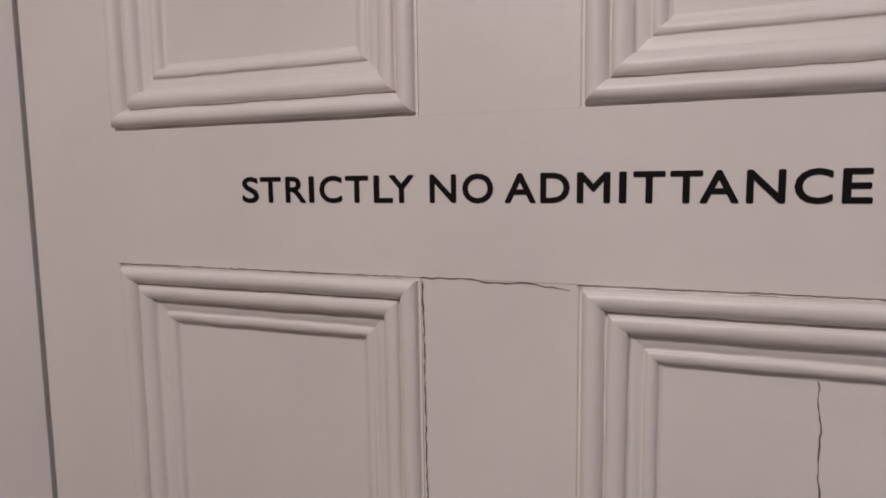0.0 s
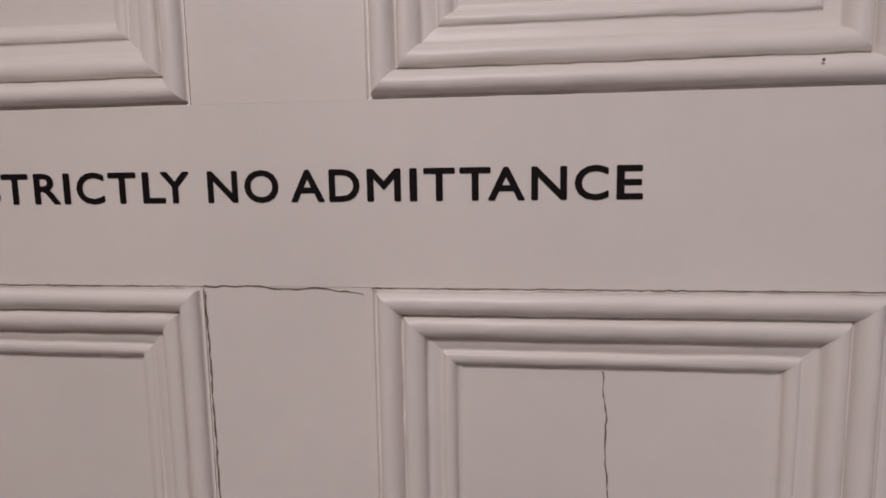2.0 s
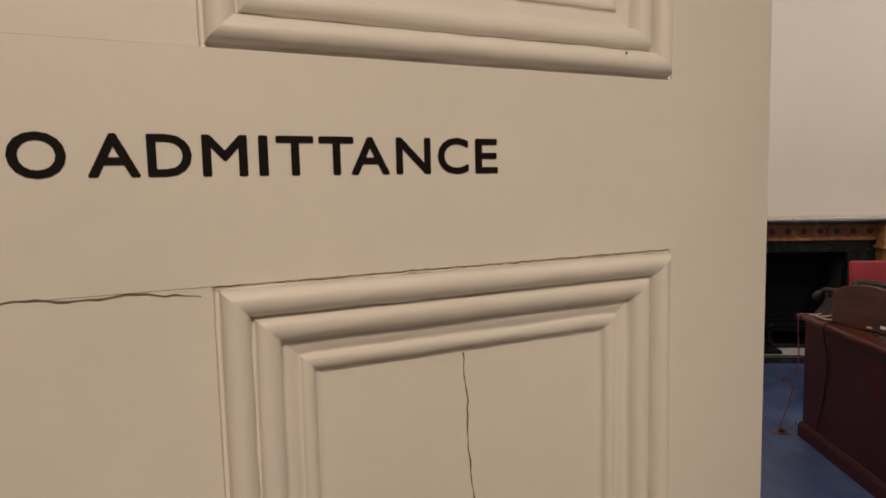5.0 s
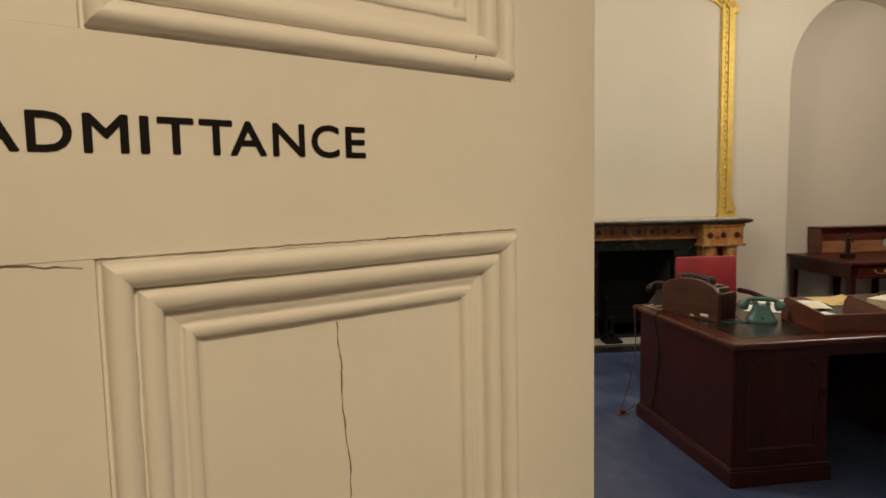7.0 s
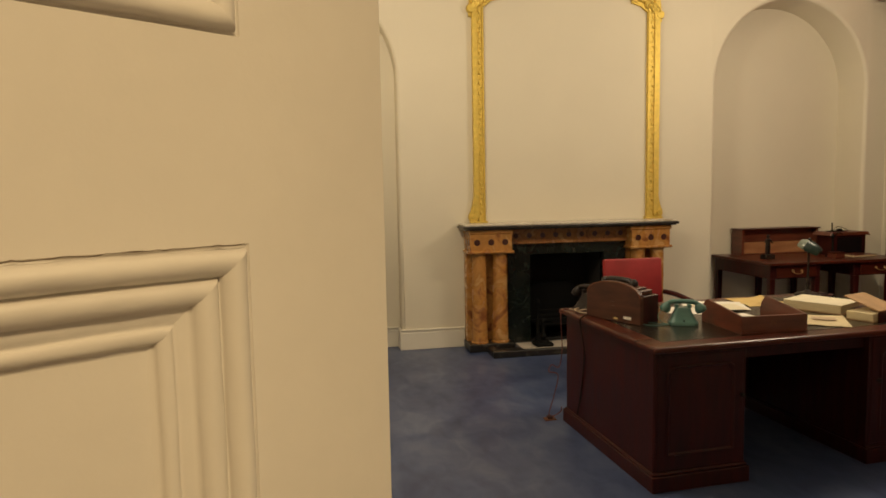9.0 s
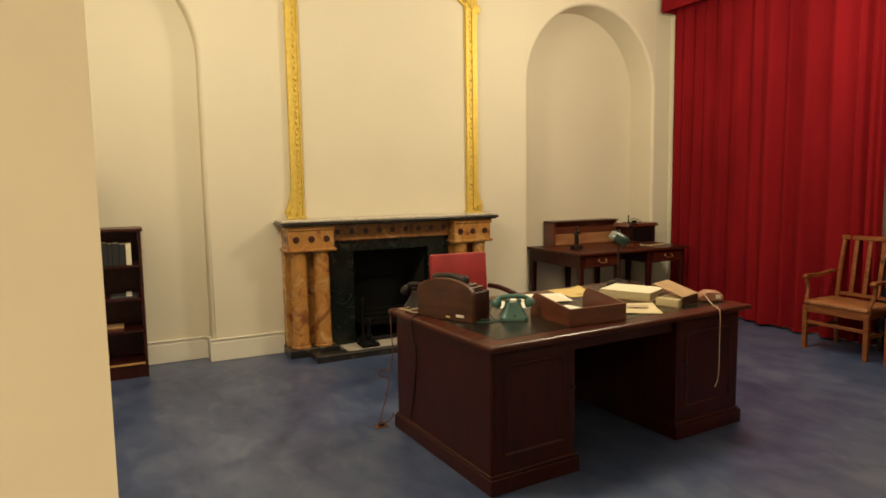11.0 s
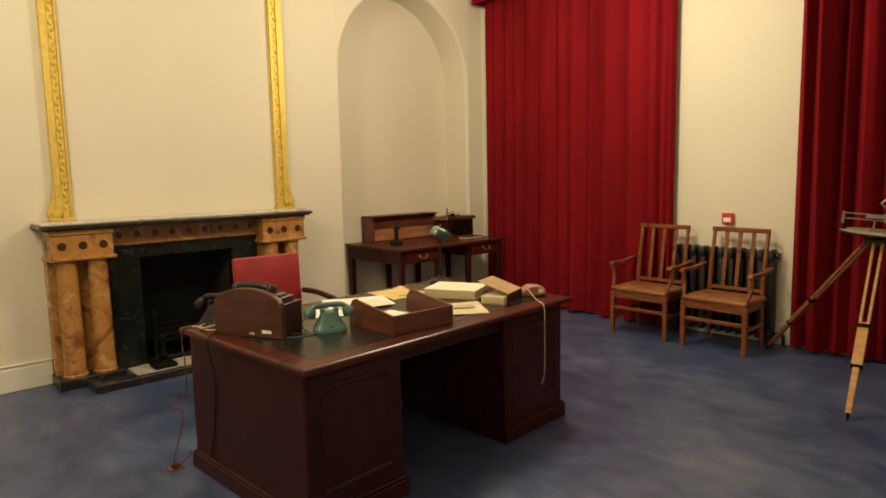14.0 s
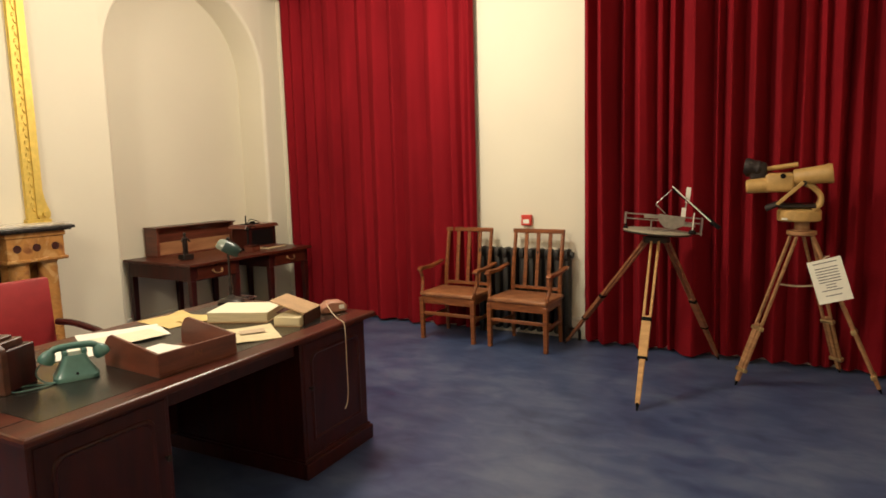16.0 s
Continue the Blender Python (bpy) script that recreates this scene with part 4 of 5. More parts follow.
def build_phone(name, m, mat, label, cord):
    t = thing(name, m, label, "telephone")
    own = bmesh.new()
    prof = [(0.095, 0.075, 0.0), (0.095, 0.075, 0.018), (0.088, 0.07, 0.024), (0.072, 0.06, 0.055), (0.054, 0.05, 0.088), (0.05, 0.044, 0.112)]
    rings = []
    for hx, hy, z in prof:
        ring = []
        for k in range(20):
            a = 2 * math.pi * k / 20
            c, s = math.cos(a), math.sin(a)
            e = 0.45
            ring.append(own.verts.new((hx * math.copysign(abs(c) ** e, c), hy * math.copysign(abs(s) ** e, s) + 0.01 * z / 0.1, z)))
        rings.append(ring)
    for a, b in zip(rings, rings[1:]):
        for i in range(20):
            own.faces.new((a[i], a[(i + 1) % 20], b[(i + 1) % 20], b[i]))
    own.faces.new(rings[0][::-1])
    own.faces.new(rings[-1])
    part("base", own, mat, t, smooth=True)
    part("dial", lathe([(0.038, 0), (0.038, 0.006), (0.03, 0.01), (0.003, 0.011)], 18, m=pose(0, 0.058, 0.055, -55, 0, 0)), M_BAKELITE, t)
    for x in (-0.04, 0.04):
        part("cradle", box(x - 0.012, x + 0.012, -0.022, 0.045, 0.108, 0.135, 0.006), mat, t)
    h = part("handset", tube([(-0.095, 0.01, 0.132), (-0.06, 0.01, 0.148), (0.06, 0.01, 0.148), (0.095, 0.01, 0.132)], 0.0165, seg=10), mat, t, smooth=True)
    for s in (-1, 1):
        part("earpiece", lathe([(0.02, -0.05), (0.034, -0.044), (0.038, -0.026), (0.028, 0.0), (0.015, 0.016)], 16, m=pose(s * 0.1, 0.01, 0.125, 0, s * -28, 0)), mat, h, smooth=True)
    part("plug_hole", rod((0, -0.067, 0.028), (0, -0.058, 0.034), 0.006, seg=8), M_BLACK, t)
    part("cord", tube(cord, 0.0035), M_TEALCORD if mat is M_TEAL else M_CORD, t)


build_phone("telephone", pose(0.765, -2.53, ZT, 0, 0, -24) @ Matrix.Scale(0.87, 4), M_TEAL, "turquoise vintage telephone with its handset on the cradle",
            [(-0.07, -0.05, 0.004), (-0.13, -0.05, 0.004), (-0.2, -0.02, 0.004), (-0.26, -0.045, 0.004), (-0.24, -0.1, 0.004), (-0.15, -0.09, 0.004), (-0.09, -0.06, 0.006), (-0.13, -0.02, 0.006), (-0.16, 0.0, 0.05), (-0.115, 0.01, 0.11)])
build_phone("telephone", pose(0.43, -1.965, ZT, 0, 0, -60), M_BAKELITE, "black vintage telephone beside the wooden switch box",
            [(-0.07, -0.05, 0.004), (-0.02, -0.11, 0.004), (0.06, -0.095, 0.004), (0.09, -0.12, 0.006)])


# ---- wooden in-tray ----
def build_tray():
    t = thing("in_tray", pose(0.905, -2.87, ZT, 0, 0, -2), "reddish brown wooden in-tray with sloping sides and papers inside", "tray")
    w, d = 0.39, 0.39
    part("base", box(0, w, 0, d, 0, 0.008), M_BOX, t)
    part("front", box(0, w, 0, 0.011, 0.008, 0.098, 0.002), M_BOX, t)
    side = [(0.0115, 0.008), (d, 0.008), (d, 0.06), (d - 0.01, 0.1), (d - 0.035, 0.13), (d - 0.06, 0.14), (d - 0.09, 0.135), (0.0115, 0.098)]
    rot = Matrix(((0, 1, 0, 0), (1, 0, 0, 0), (0, 0, 1, 0), (0, 0, 0, 1)))
    part("side", prism(side, 0.011, m=rot), M_BOX, t)
    part("side", prism(side, 0.011, m=Matrix.Translation((w - 0.011, 0, 0)) @ rot), M_BOX, t)
    letters("IN", 0.036, 0.03, "lettering", t, M_WORN, Matrix.Translation((0.17, 0, 0.042)), bold=0.0008, label="faint lettering")
    p = thing("paper_stack", pose(0.905, -2.87, ZT, 0, 0, -2), "loose white papers lying in the wooden tray", "paper")
    part("sheets", box(0.04, 0.25, 0.03, 0.33, 0.0082, 0.042, 0.002), M_PAPER, p)
    part("top_sheet", box(-0.1, 0.11, -0.15, 0.15, 0.0425, 0.044, m=pose(0.15, 0.18, 0, 0, 0, 8)), M_WHITEPAPER, p)


build_tray()


def sheet(name, x, y, w, d, rot, mat, label, z=ZT, curl=0.004, seed=1, thick=0.0012):
    """A lightly curled sheet of paper."""
    own = bmesh.new()
    n = 10
    g = [[own.verts.new((w * (i / n - 0.5), d * (j / n - 0.5), 0.0006 + curl * max(0, noise.noise(Vector((i * 0.22 + seed, j * 0.22, seed)))) + curl * 1.2 * max(0, (i / n - 0.75)) * max(0, (j / n - 0.6)) * 10)) for i in range(n + 1)] for j in range(n + 1)]
    for j in range(n):
        for i in range(n):
            own.faces.new((g[j][i], g[j][i + 1], g[j + 1][i + 1], g[j + 1][i]))
    r = bmesh.ops.extrude_face_region(own, geom=own.faces[:])
    for v in r["geom"]:
        if isinstance(v, bmesh.types.BMVert):
            v.co.z += thick
    ob = part(name, own, mat)
    ob.matrix_world = pose(x, y, z, 0, 0, rot)
    return tagged(ob, label, "paper", "papers on the desk")


sheet("paper_sheet", 1.02, -2.2, 0.21, 0.3, 62, M_WHITEPAPER, "white sheet of paper on the desk", seed=3)
sheet("paper_sheet", 1.27, -2.06, 0.3, 0.4, 68, M_WHITEPAPER, "large white sheet of paper on the desk", z=ZT + 0.001, seed=5)
sheet("paper_sheet", 1.24, -2.16, 0.21, 0.3, 80, M_PAPER, "aged white sheet of paper on the desk", z=ZT + 0.008, seed=9)
sheet("paper_folder", 1.62, -2.01, 0.27, 0.33, -6, M_BUFF, "buff yellow paper folder lying open", seed=12, curl=0.012)
sheet("paper_sheet", 1.70, -2.12, 0.16, 0.2, 30, M_BUFF, "buff yellow slip of paper", z=ZT + 0.006, seed=15)
env = sheet("pamphlet", 1.578, -2.674, 0.24, 0.31, -34, M_PAGES, "cream printed pamphlet with a darker title block", seed=18, curl=0.006, thick=0.004)
part("title_block", box(-0.06, 0.065, -0.02, 0.06, 0.0118, 0.0124), M_PALECORD, env, "darker printed block")


# ---- ledger, tilted book, dictaphone, lamp ----
def build_ledger():
    t = thing("ledger", pose(1.64, -2.244, ZT, 0, 0, -64), "thick stack of cream ledger pages lying on the desk", "book")
    part("page_block", box(0.006, 0.35, 0.006, 0.285, 0.006, 0.056, 0.003), M_PAGES, t, "yellowed page edges")
    part("cover", box(0, 0.356, 0, 0.292, 0, 0.006, 0.001), M_TANLEATHER, t)
    part("top_page", box(0.004, 0.352, 0.004, 0.288, 0.0562, 0.0585, 0.0006), M_PAPER, t)


build_ledger()


def build_book():
    t = thing("book", pose(1.80, -2.79, ZT, 0, 0, 18), "open brown clothbound book with its cover raised", "book", "books on the desk")
    part("page_block", box(0.0, 0.24, 0.0, 0.15, 0.004, 0.05, 0.003), M_PAGES, t)
    part("cover", box(-0.004, 0.246, -0.004, 0.154, 0.0, 0.004), M_TANLEATHER, t)
    part("raised_cover", prism([(0.0, 0.06), (0.2, 0.125), (0.199, 0.131), (-0.001, 0.066)], 0.21, m=Matrix.Translation((0.04, -0.01, 0)) @ Matrix(((0, 1, 0, 0), (1, 0, 0, 0), (0, 0, 1, 0), (0, 0, 0, 1)))), M_TANLEATHER, t, "pale brown raised cover")
    part("end_board", box(0.04, 0.25, -0.012, -0.005, 0.0, 0.06), M_MAHOG, t)
    t2 = thing("book", pose(1.97, -2.60, ZT, 0, 0, 25), "small brown book lying closed on the desk", "book", "books on the desk")
    part("page_block", box(0, 0.16, 0, 0.11, 0.003, 0.025, 0.002), M_PAGES, t2)
    part("cover", box(-0.003, 0.163, -0.003, 0.113, 0.0, 0.003), M_MAHOG, t2)
    part("cover", box(-0.003, 0.163, -0.003, 0.113, 0.0252, 0.028), M_MAHOG, t2)


build_book()


def build_dictaphone():
    t = thing("tape_dispenser", pose(2.165, -2.70, ZT, 0, 0, -30), "faded pinkish tape holder with a hanging pale tape", "desk tool")
    body = prism([(-0.075, 0.0), (0.08, 0.0), (0.085, 0.03), (0.06, 0.062), (-0.02, 0.068), (-0.07, 0.035)], 0.09, bevel=0.008, m=Matrix.Translation((0, -0.045, 0)))
    part("body", body, M_PINK, t, smooth=True)
    part("label", box(0.03, 0.062, -0.0465, -0.045, 0.02, 0.045), M_WHITEPAPER, t, "white paper label")
    inv = pose(2.165, -2.70, ZT, 0, 0, -30).inverted()
    pts = [inv @ Vector(p) for p in ((2.12, -2.70, ZT + 0.055), (2.05, -2.80, ZT + 0.03), (2.0, -2.88, ZT + 0.012), (1.975, -2.935, ZT + 0.006), (1.97, -2.956, ZT - 0.03), (1.972, -2.956, 0.55), (1.975, -2.954, 0.4), (1.965, -2.953, 0.33), (1.94, -2.956, 0.3))]
    part("tape", tube(pts, 0.0036, seg=4), M_PALECORD, t, "pale fabric tape")


build_dictaphone()


def build_desk_lamp():
    t = thing("desk_lamp", pose(2.12, -1.90, ZT), "dark bronze desk lamp with a green glass shade, unlit", "lamp")
    part("base", lathe([(0.085, 0), (0.085, 0.012), (0.07, 0.024), (0.03, 0.034), (0.018, 0.05)], 24), M_BRONZE, t, smooth=True)
    part("stem", lathe([(0.012, 0.045), (0.009, 0.07), (0.013, 0.09), (0.008, 0.11), (0.008, 0.32)], 12), M_BRONZE, t, smooth=True)
    n, own = 12, bmesh.new()
    rows = []
    for j in range(13):
        u = j / 12 - 0.5
        r = 0.06 * (1 - 0.35 * (abs(u) * 2) ** 3)
        rows.append([own.verts.new((u * 0.15, -r * math.cos(math.pi * k / n) * 0.9, 0.33 + r * math.sin(math.pi * k / n))) for k in range(n + 1)])
    for a, b in zip(rows, rows[1:]):
        for k in range(n):
            own.faces.new((a[k], a[k + 1], b[k + 1], b[k]))
    own.normal_update()
    r = bmesh.ops.extrude_face_region(own, geom=own.faces[:])
    for v in r["geom"]:
        if isinstance(v, bmesh.types.BMVert):
            v.co.z -= 0.003
    half = own.copy()
    bmesh.ops.delete(half, geom=[f for f in half.faces if f.calc_center_median().x > -0.022], context="FACES")
    bmesh.ops.delete(own, geom=[f for f in own.faces if f.calc_center_median().x <= -0.022], context="FACES")
    tilt = Matrix.Translation((0, 0, 0.335)) @ pose(0, 0, 0, 10, 28, -58) @ Matrix.Translation((0, 0, -0.325))
    half.transform(tilt)
    own.transform(tilt)
    part("shade_end", half, M_PALEGLASS, t, "paler end of the glass shade", smooth=True)
    part("shade", own, M_GREENGLASS, t, "green glass shade", smooth=True)
    part("finial", lathe([(0.004, 0), (0.012, 0.008), (0.011, 0.02), (0.002, 0.028)], 10, m=pose(0, -0.005, 0.395)), M_BRONZE, t)
    part("socket", rod((0.03, -0.045, 0.315), (-0.03, 0.045, 0.36), 0.014), M_BRONZE, t)
    part("cord", tube([(0.07, 0.0, 0.005), (0.13, -0.04, 0.004), (0.19, -0.02, 0.004), (0.17, 0.1, 0.004)], 0.004), M_CORD, t)


build_desk_lamp()

cab = thing("floor_cable", pose(0, 0, 0), "thin dark red cable looping from the desk to the floor", "cable")
part("cord", tube([(0.30, -1.93, 0.775), (0.255, -1.91, 0.765), (0.252, -1.90, 0.7), (0.266, -1.885, 0.5), (0.25, -1.87, 0.37), (0.205, -1.85, 0.38), (0.185, -1.85, 0.335), (0.245, -1.86, 0.31), (0.225, -1.85, 0.18), (0.185, -1.85, 0.05), (0.19, -1.85, 0.03)], 0.0035), M_REDCORD, cab)
part("loose_end", tube([(0.19, -1.85, 0.02), (0.215, -1.87, 0.03), (0.25, -1.90, 0.07), (0.254, -1.905, 0.1)], 0.0035), M_REDCORD, cab)
blk = thing("telephone_cable", pose(0, 0, 0), "black telephone cable hanging down the desk side", "cable")
part("cord", tube([(0.42, -2.04, ZT + 0.006), (0.33, -2.15, ZT + 0.006), (0.285, -2.2, ZT + 0.005), (0.262, -2.21, 0.76), (0.266, -2.21, 0.7), (0.292, -2.2, 0.55), (0.296, -2.15, 0.3), (0.28, -2.12, 0.12)], 0.004), M_BAKELITE, blk, smooth=True)
coil = thing("loose_cord", pose(0, 0, 0), "faded pinkish cord lying tangled on the desk corner", "cord")
part("cord", tube([(0.30, -1.93, ZT + 0.004), (0.33, -1.98, ZT + 0.004), (0.30, -2.04, ZT + 0.012), (0.36, -2.06, ZT + 0.02), (0.40, -2.02, ZT + 0.012), (0.35, -1.97, ZT + 0.014), (0.31, -2.0, ZT + 0.01), (0.33, -2.08, ZT + 0.004), (0.39, -2.1, ZT + 0.004)], 0.0045), M_PALECORD, coil, smooth=True)


# ---- things on the side table ----
def build_pigeonhole():
    t = thing("desk_cabinet", pose(3.30, 0.505, 0.8), "long low wooden desk cabinet with an open lit-brown recess", "cabinet")
    w, d, h = 0.97, 0.19, 0.295
    part("back", box(0, w, d - 0.012, d, 0, h - 0.016), M_BOX, t)
    part("side", box(0, 0.03, 0, d - 0.013, 0, h - 0.016, 0.002), M_BOX, t)
    part("side", box(w - 0.03, w, 0, d - 0.013, 0, h - 0.016, 0.002), M_BOX, t)
    part("top", box(-0.015, w + 0.015, -0.02, d, h - 0.015, h, 0.004), M_MAHOGX, t)
    part("floor_board", box(0.031, w - 0.031, 0.0, d - 0.013, 0, 0.012), M_BOX, t)
    part("front_panel", box(0.031, w - 0.031, 0.03, 0.04, 0.013, 0.14, 0.001), M_LIGHTWOOD, t, "pale brown recessed panel")
    part("upper_panel", box(0.031, w - 0.031, 0.06, 0.07, 0.141, h - 0.017, 0.001), M_BOX, t)


build_pigeonhole()
fig = box(-0.055, 0.055, -0.045, 0.045, 0, 0.05, 0.003)
rod((-0.018, 0.0, 0.05), (-0.01, 0.0, 0.14), 0.012, 0.016, 10, bm=fig)
rod((0.022, 0.01, 0.05), (0.012, 0.0, 0.14), 0.012, 0.016, 10, bm=fig)
lathe([(0.02, 0.132), (0.026, 0.15), (0.02, 0.17), (0.028, 0.205), (0.012, 0.218), (0.009, 0.224), (0.017, 0.236), (0.015, 0.252), (0.003, 0.262)], 12, bm=fig)
rod((0.024, 0, 0.203), (0.05, -0.01, 0.165), 0.009, 0.007, 8, bm=fig)
rod((-0.024, 0, 0.203), (-0.045, -0.015, 0.175), 0.009, 0.007, 8, bm=fig)
st = part("statuette", fig, M_BRONZE, smooth=True)
st.matrix_world = pose(3.31, 0.09, 0.8, 0, 0, 0)
tagged(st, "small dark bronze statuette on a block base", "statuette")


def build_clock():
    t = thing("telegraph_case", pose(4.10, 0.16, 0.8), "dark wooden instrument case with an overhanging top", "case")
    part("body", box(0.04, 0.47, 0.0, 0.22, 0.0, 0.215, 0.004), M_MAHOG, t)
    part("front_recess", box(0.11, 0.42, -0.003, 0.0, 0.025, 0.195, 0.001), M_BLACK, t, "dark glazed front")
    top = prism([(-0.0, 0.216), (0.51, 0.216), (0.48, 0.255), (0.03, 0.255)], 0.26, bevel=0.004, m=Matrix.Translation((0, -0.02, 0)))
    part("top", top, M_BOX, t)
    k = thing("telegraph_key", pose(4.27, 0.26, 1.0552), "small black metal instrument with a curved wire", "instrument")
    part("plate", box(-0.08, 0.12, -0.05, 0.05, 0, 0.008, 0.002), M_BLACK, k)
    part("post", lathe([(0.012, 0.008), (0.008, 0.02), (0.007, 0.085), (0.01, 0.09), (0.002, 0.1)], 10, m=pose(-0.04, 0, 0)), M_IRON, k)
    part("wire", tube([(-0.02, 0, 0.01), (0.01, 0, 0.045), (0.06, 0, 0.05), (0.12, 0, 0.03), (0.17, 0.01, 0.012)], 0.004), M_IRON, k)
    part("coil", rod((0.02, 0, 0.018), (0.08, 0, 0.018), 0.012), M_IRON, k)
    f = thing("desk_instrument", pose(4.05, 0.04, 0.8), "tall black desk instrument with a curved arm", "instrument")
    part("base", box(-0.05, 0.05, -0.05, 0.05, 0, 0.02, 0.003), M_IRON, f)
    part("column", lathe([(0.02, 0.02), (0.012, 0.04), (0.012, 0.2), (0.02, 0.22), (0.006, 0.25)], 10), M_IRON, f)
    part("arm", tube([(0, 0, 0.2), (0.04, -0.02, 0.26), (0.09, -0.03, 0.24)], 0.006), M_IRON, f)
    b = thing("book", pose(4.2, -0.09, 0.8, 0, 0, 4), "flat reddish book lying on the side table", "book", "books on the side table")
    part("cover", box(0, 0.3, 0, 0.2, 0, 0.004), M_BOX, b)
    part("page_block", box(0.004, 0.296, 0.004, 0.196, 0.0042, 0.022), M_PAGES, b)
    part("cover", box(0, 0.3, 0, 0.2, 0.0222, 0.026), M_BOX, b)
    bx = thing("small_box", pose(3.95, -0.12, 0.8, 0, 0, 10), "small red wooden box on the side table", "box")
    part("body", box(0, 0.13, 0, 0.1, 0, 0.05, 0.003), M_BOX, bx)
    part("lid", box(-0.003, 0.133, -0.003, 0.103, 0.0505, 0.064, 0.003), M_MAHOGX, bx)


build_clock()


# ---- bookcase and wireless in the other niche ----
def build_bookcase():
    t = thing("bookcase", pose(-2.12, 0.11, 0), "dark stained open bookcase with a few books and papers", "bookcase")
    w, d, h = 1.01, 0.34, 1.235
    part("top", box(-0.015, w + 0.015, -0.015, d, h - 0.024, h, 0.004), M_MAHOGX, t)
    part("side", box(0, 0.022, 0, d, 0, h - 0.025, 0.002), M_MAHOG, t)
    part("side", box(w - 0.022, w, 0, d, 0, h - 0.025, 0.002), M_MAHOG, t)
    part("back", box(0.0225, w - 0.0225, d - 0.01, d, 0.02, h - 0.025), M_MAHOG, t)
    for z in (0.13, 0.40, 0.667, 0.937):
        part("shelf", box(0.0225, w - 0.0225, 0.004, d - 0.011, z - 0.02, z, 0.002), M_MAHOG, t)
    part("lip", box(0.35, w - 0.0225, -0.003, 0.0035, 0.112, 0.13, 0.001), M_PINE, t, "worn pale front lip")
    part("plinth", box(0.0225, w - 0.0225, 0.015, 0.03, 0, 0.109), M_MAHOG, t)

    def lying(x0, x1, z, n, y0, seed, mats, label):
        rng = random.Random(seed)
        for k in range(n):
            th = rng.uniform(0.008, 0.022)
            b = part("book", box(x0 + rng.uniform(0, 0.05), x1 - rng.uniform(0, 0.05), y0 + rng.uniform(0, 0.04), y0 + 0.22, z + 0.0008, z + th, 0.001), mats[k % len(mats)])
            b.matrix_world = pose(-2.12, 0.11, 0)
            tagged(b, label, "book", "books on the shelves")
            z += th
        return z

    lying(0.2, 0.6, 0.937, 7, 0.03, 2, [M_PAGES, M_TANLEATHER, M_PAPER, M_BOX], "worn paper-bound volume lying in a stack")
    lying(0.2, 0.6, 0.667, 4, 0.03, 3, [M_TANLEATHER, M_PAGES, M_BOX], "worn volume lying in a low stack")
    lying(0.76, 0.98, 0.667, 1, 0.04, 4, [M_GREY], "thin grey volume lying flat")
    lying(0.84, 0.96, 0.676, 1, 0.02, 5, [M_WHITEPAPER], "small white leaflet lying flat")
    lying(0.38, 0.87, 0.40, 2, 0.02, 6, [M_BOX, M_TANLEATHER], "brown folio lying flat")
    lying(0.03, 0.3, 0.40, 2, 0.02, 8, [M_PAGES, M_PAPER], "bundle of cream papers")
    rng = random.Random(5)
    x = 0.63
    for k in range(7):
        th = rng.uniform(0.032, 0.05)
        hh = rng.uniform(0.17, 0.19)
        v = thing("book", pose(-2.12 + x, 0.13, 0.9372), "dark grey clothbound volume standing upright", "book", "books on the shelves")
        part("cover", box(0, th - 0.001, 0, 0.15, 0, hh, 0.003), M_DARKCLOTH if k < 6 else M_PAPER, v)
        part("page_block", box(0.003, th - 0.004, 0.004, 0.148, hh + 0.0005, hh + 0.0012), M_PAGES, v)
        x += th


build_bookcase()


def build_wireless():
    t = thing("wireless_set", pose(-1.66, 0.14, 1.2355), "dark brown bakelite wireless set with a fan-shaped gold dial", "radio")
    n = 6
    w, h = 0.235, 0.42
    out = [(-w, 0.02), (w, 0.02)]
    for cx, s in ((w - 0.03, 1), (-w + 0.03, -1)):
        for k in range(n + 1):
            a = math.pi / 2 * (k / n if s > 0 else 1 - k / n)
            out.append((cx + s * 0.03 * math.cos(a), h - 0.03 + 0.03 * math.sin(a)))
    part("case", prism(out, 0.24, bevel=0.004), M_RADIO, t)
    for x in (-0.19, 0.19):
        part("foot", box(x - 0.03, x + 0.03, 0.01, 0.2, 0, 0.02, 0.003), M_RADIO, t)
    for z in (0.255, 0.29, 0.325, 0.36):
        part("louvre", box(-0.21, -0.03, -0.012, 0.001, z, z + 0.022, 0.005), M_MAHOG, t)
        part("louvre", box(0.03, 0.21, -0.012, 0.001, z, z + 0.022, 0.005), M_MAHOG, t)
    part("centre_rib", box(-0.022, 0.022, -0.016, 0.001, 0.245, 0.415, 0.005), M_RADIO, t)
    arc = [(0.062 * math.cos(math.pi * k / 16), 0.13 + 0.062 * math.sin(math.pi * k / 16)) for k in range(17)] + [(0.03 * math.cos(math.pi * (16 - k) / 16), 0.13 + 0.03 * math.sin(math.pi * (16 - k) / 16)) for k in range(17)]
    part("dial", prism(arc, 0.004, m=Matrix.Translation((0, -0.0045, 0))), M_BUFF, t, "gold fan-shaped tuning dial")
    part("knob", lathe([(0.018, 0), (0.016, 0.014), (0.003, 0.016)], 14, m=pose(0, -0.001, 0.12, 90, 0, 0)), M_RADIO, t)


build_wireless()


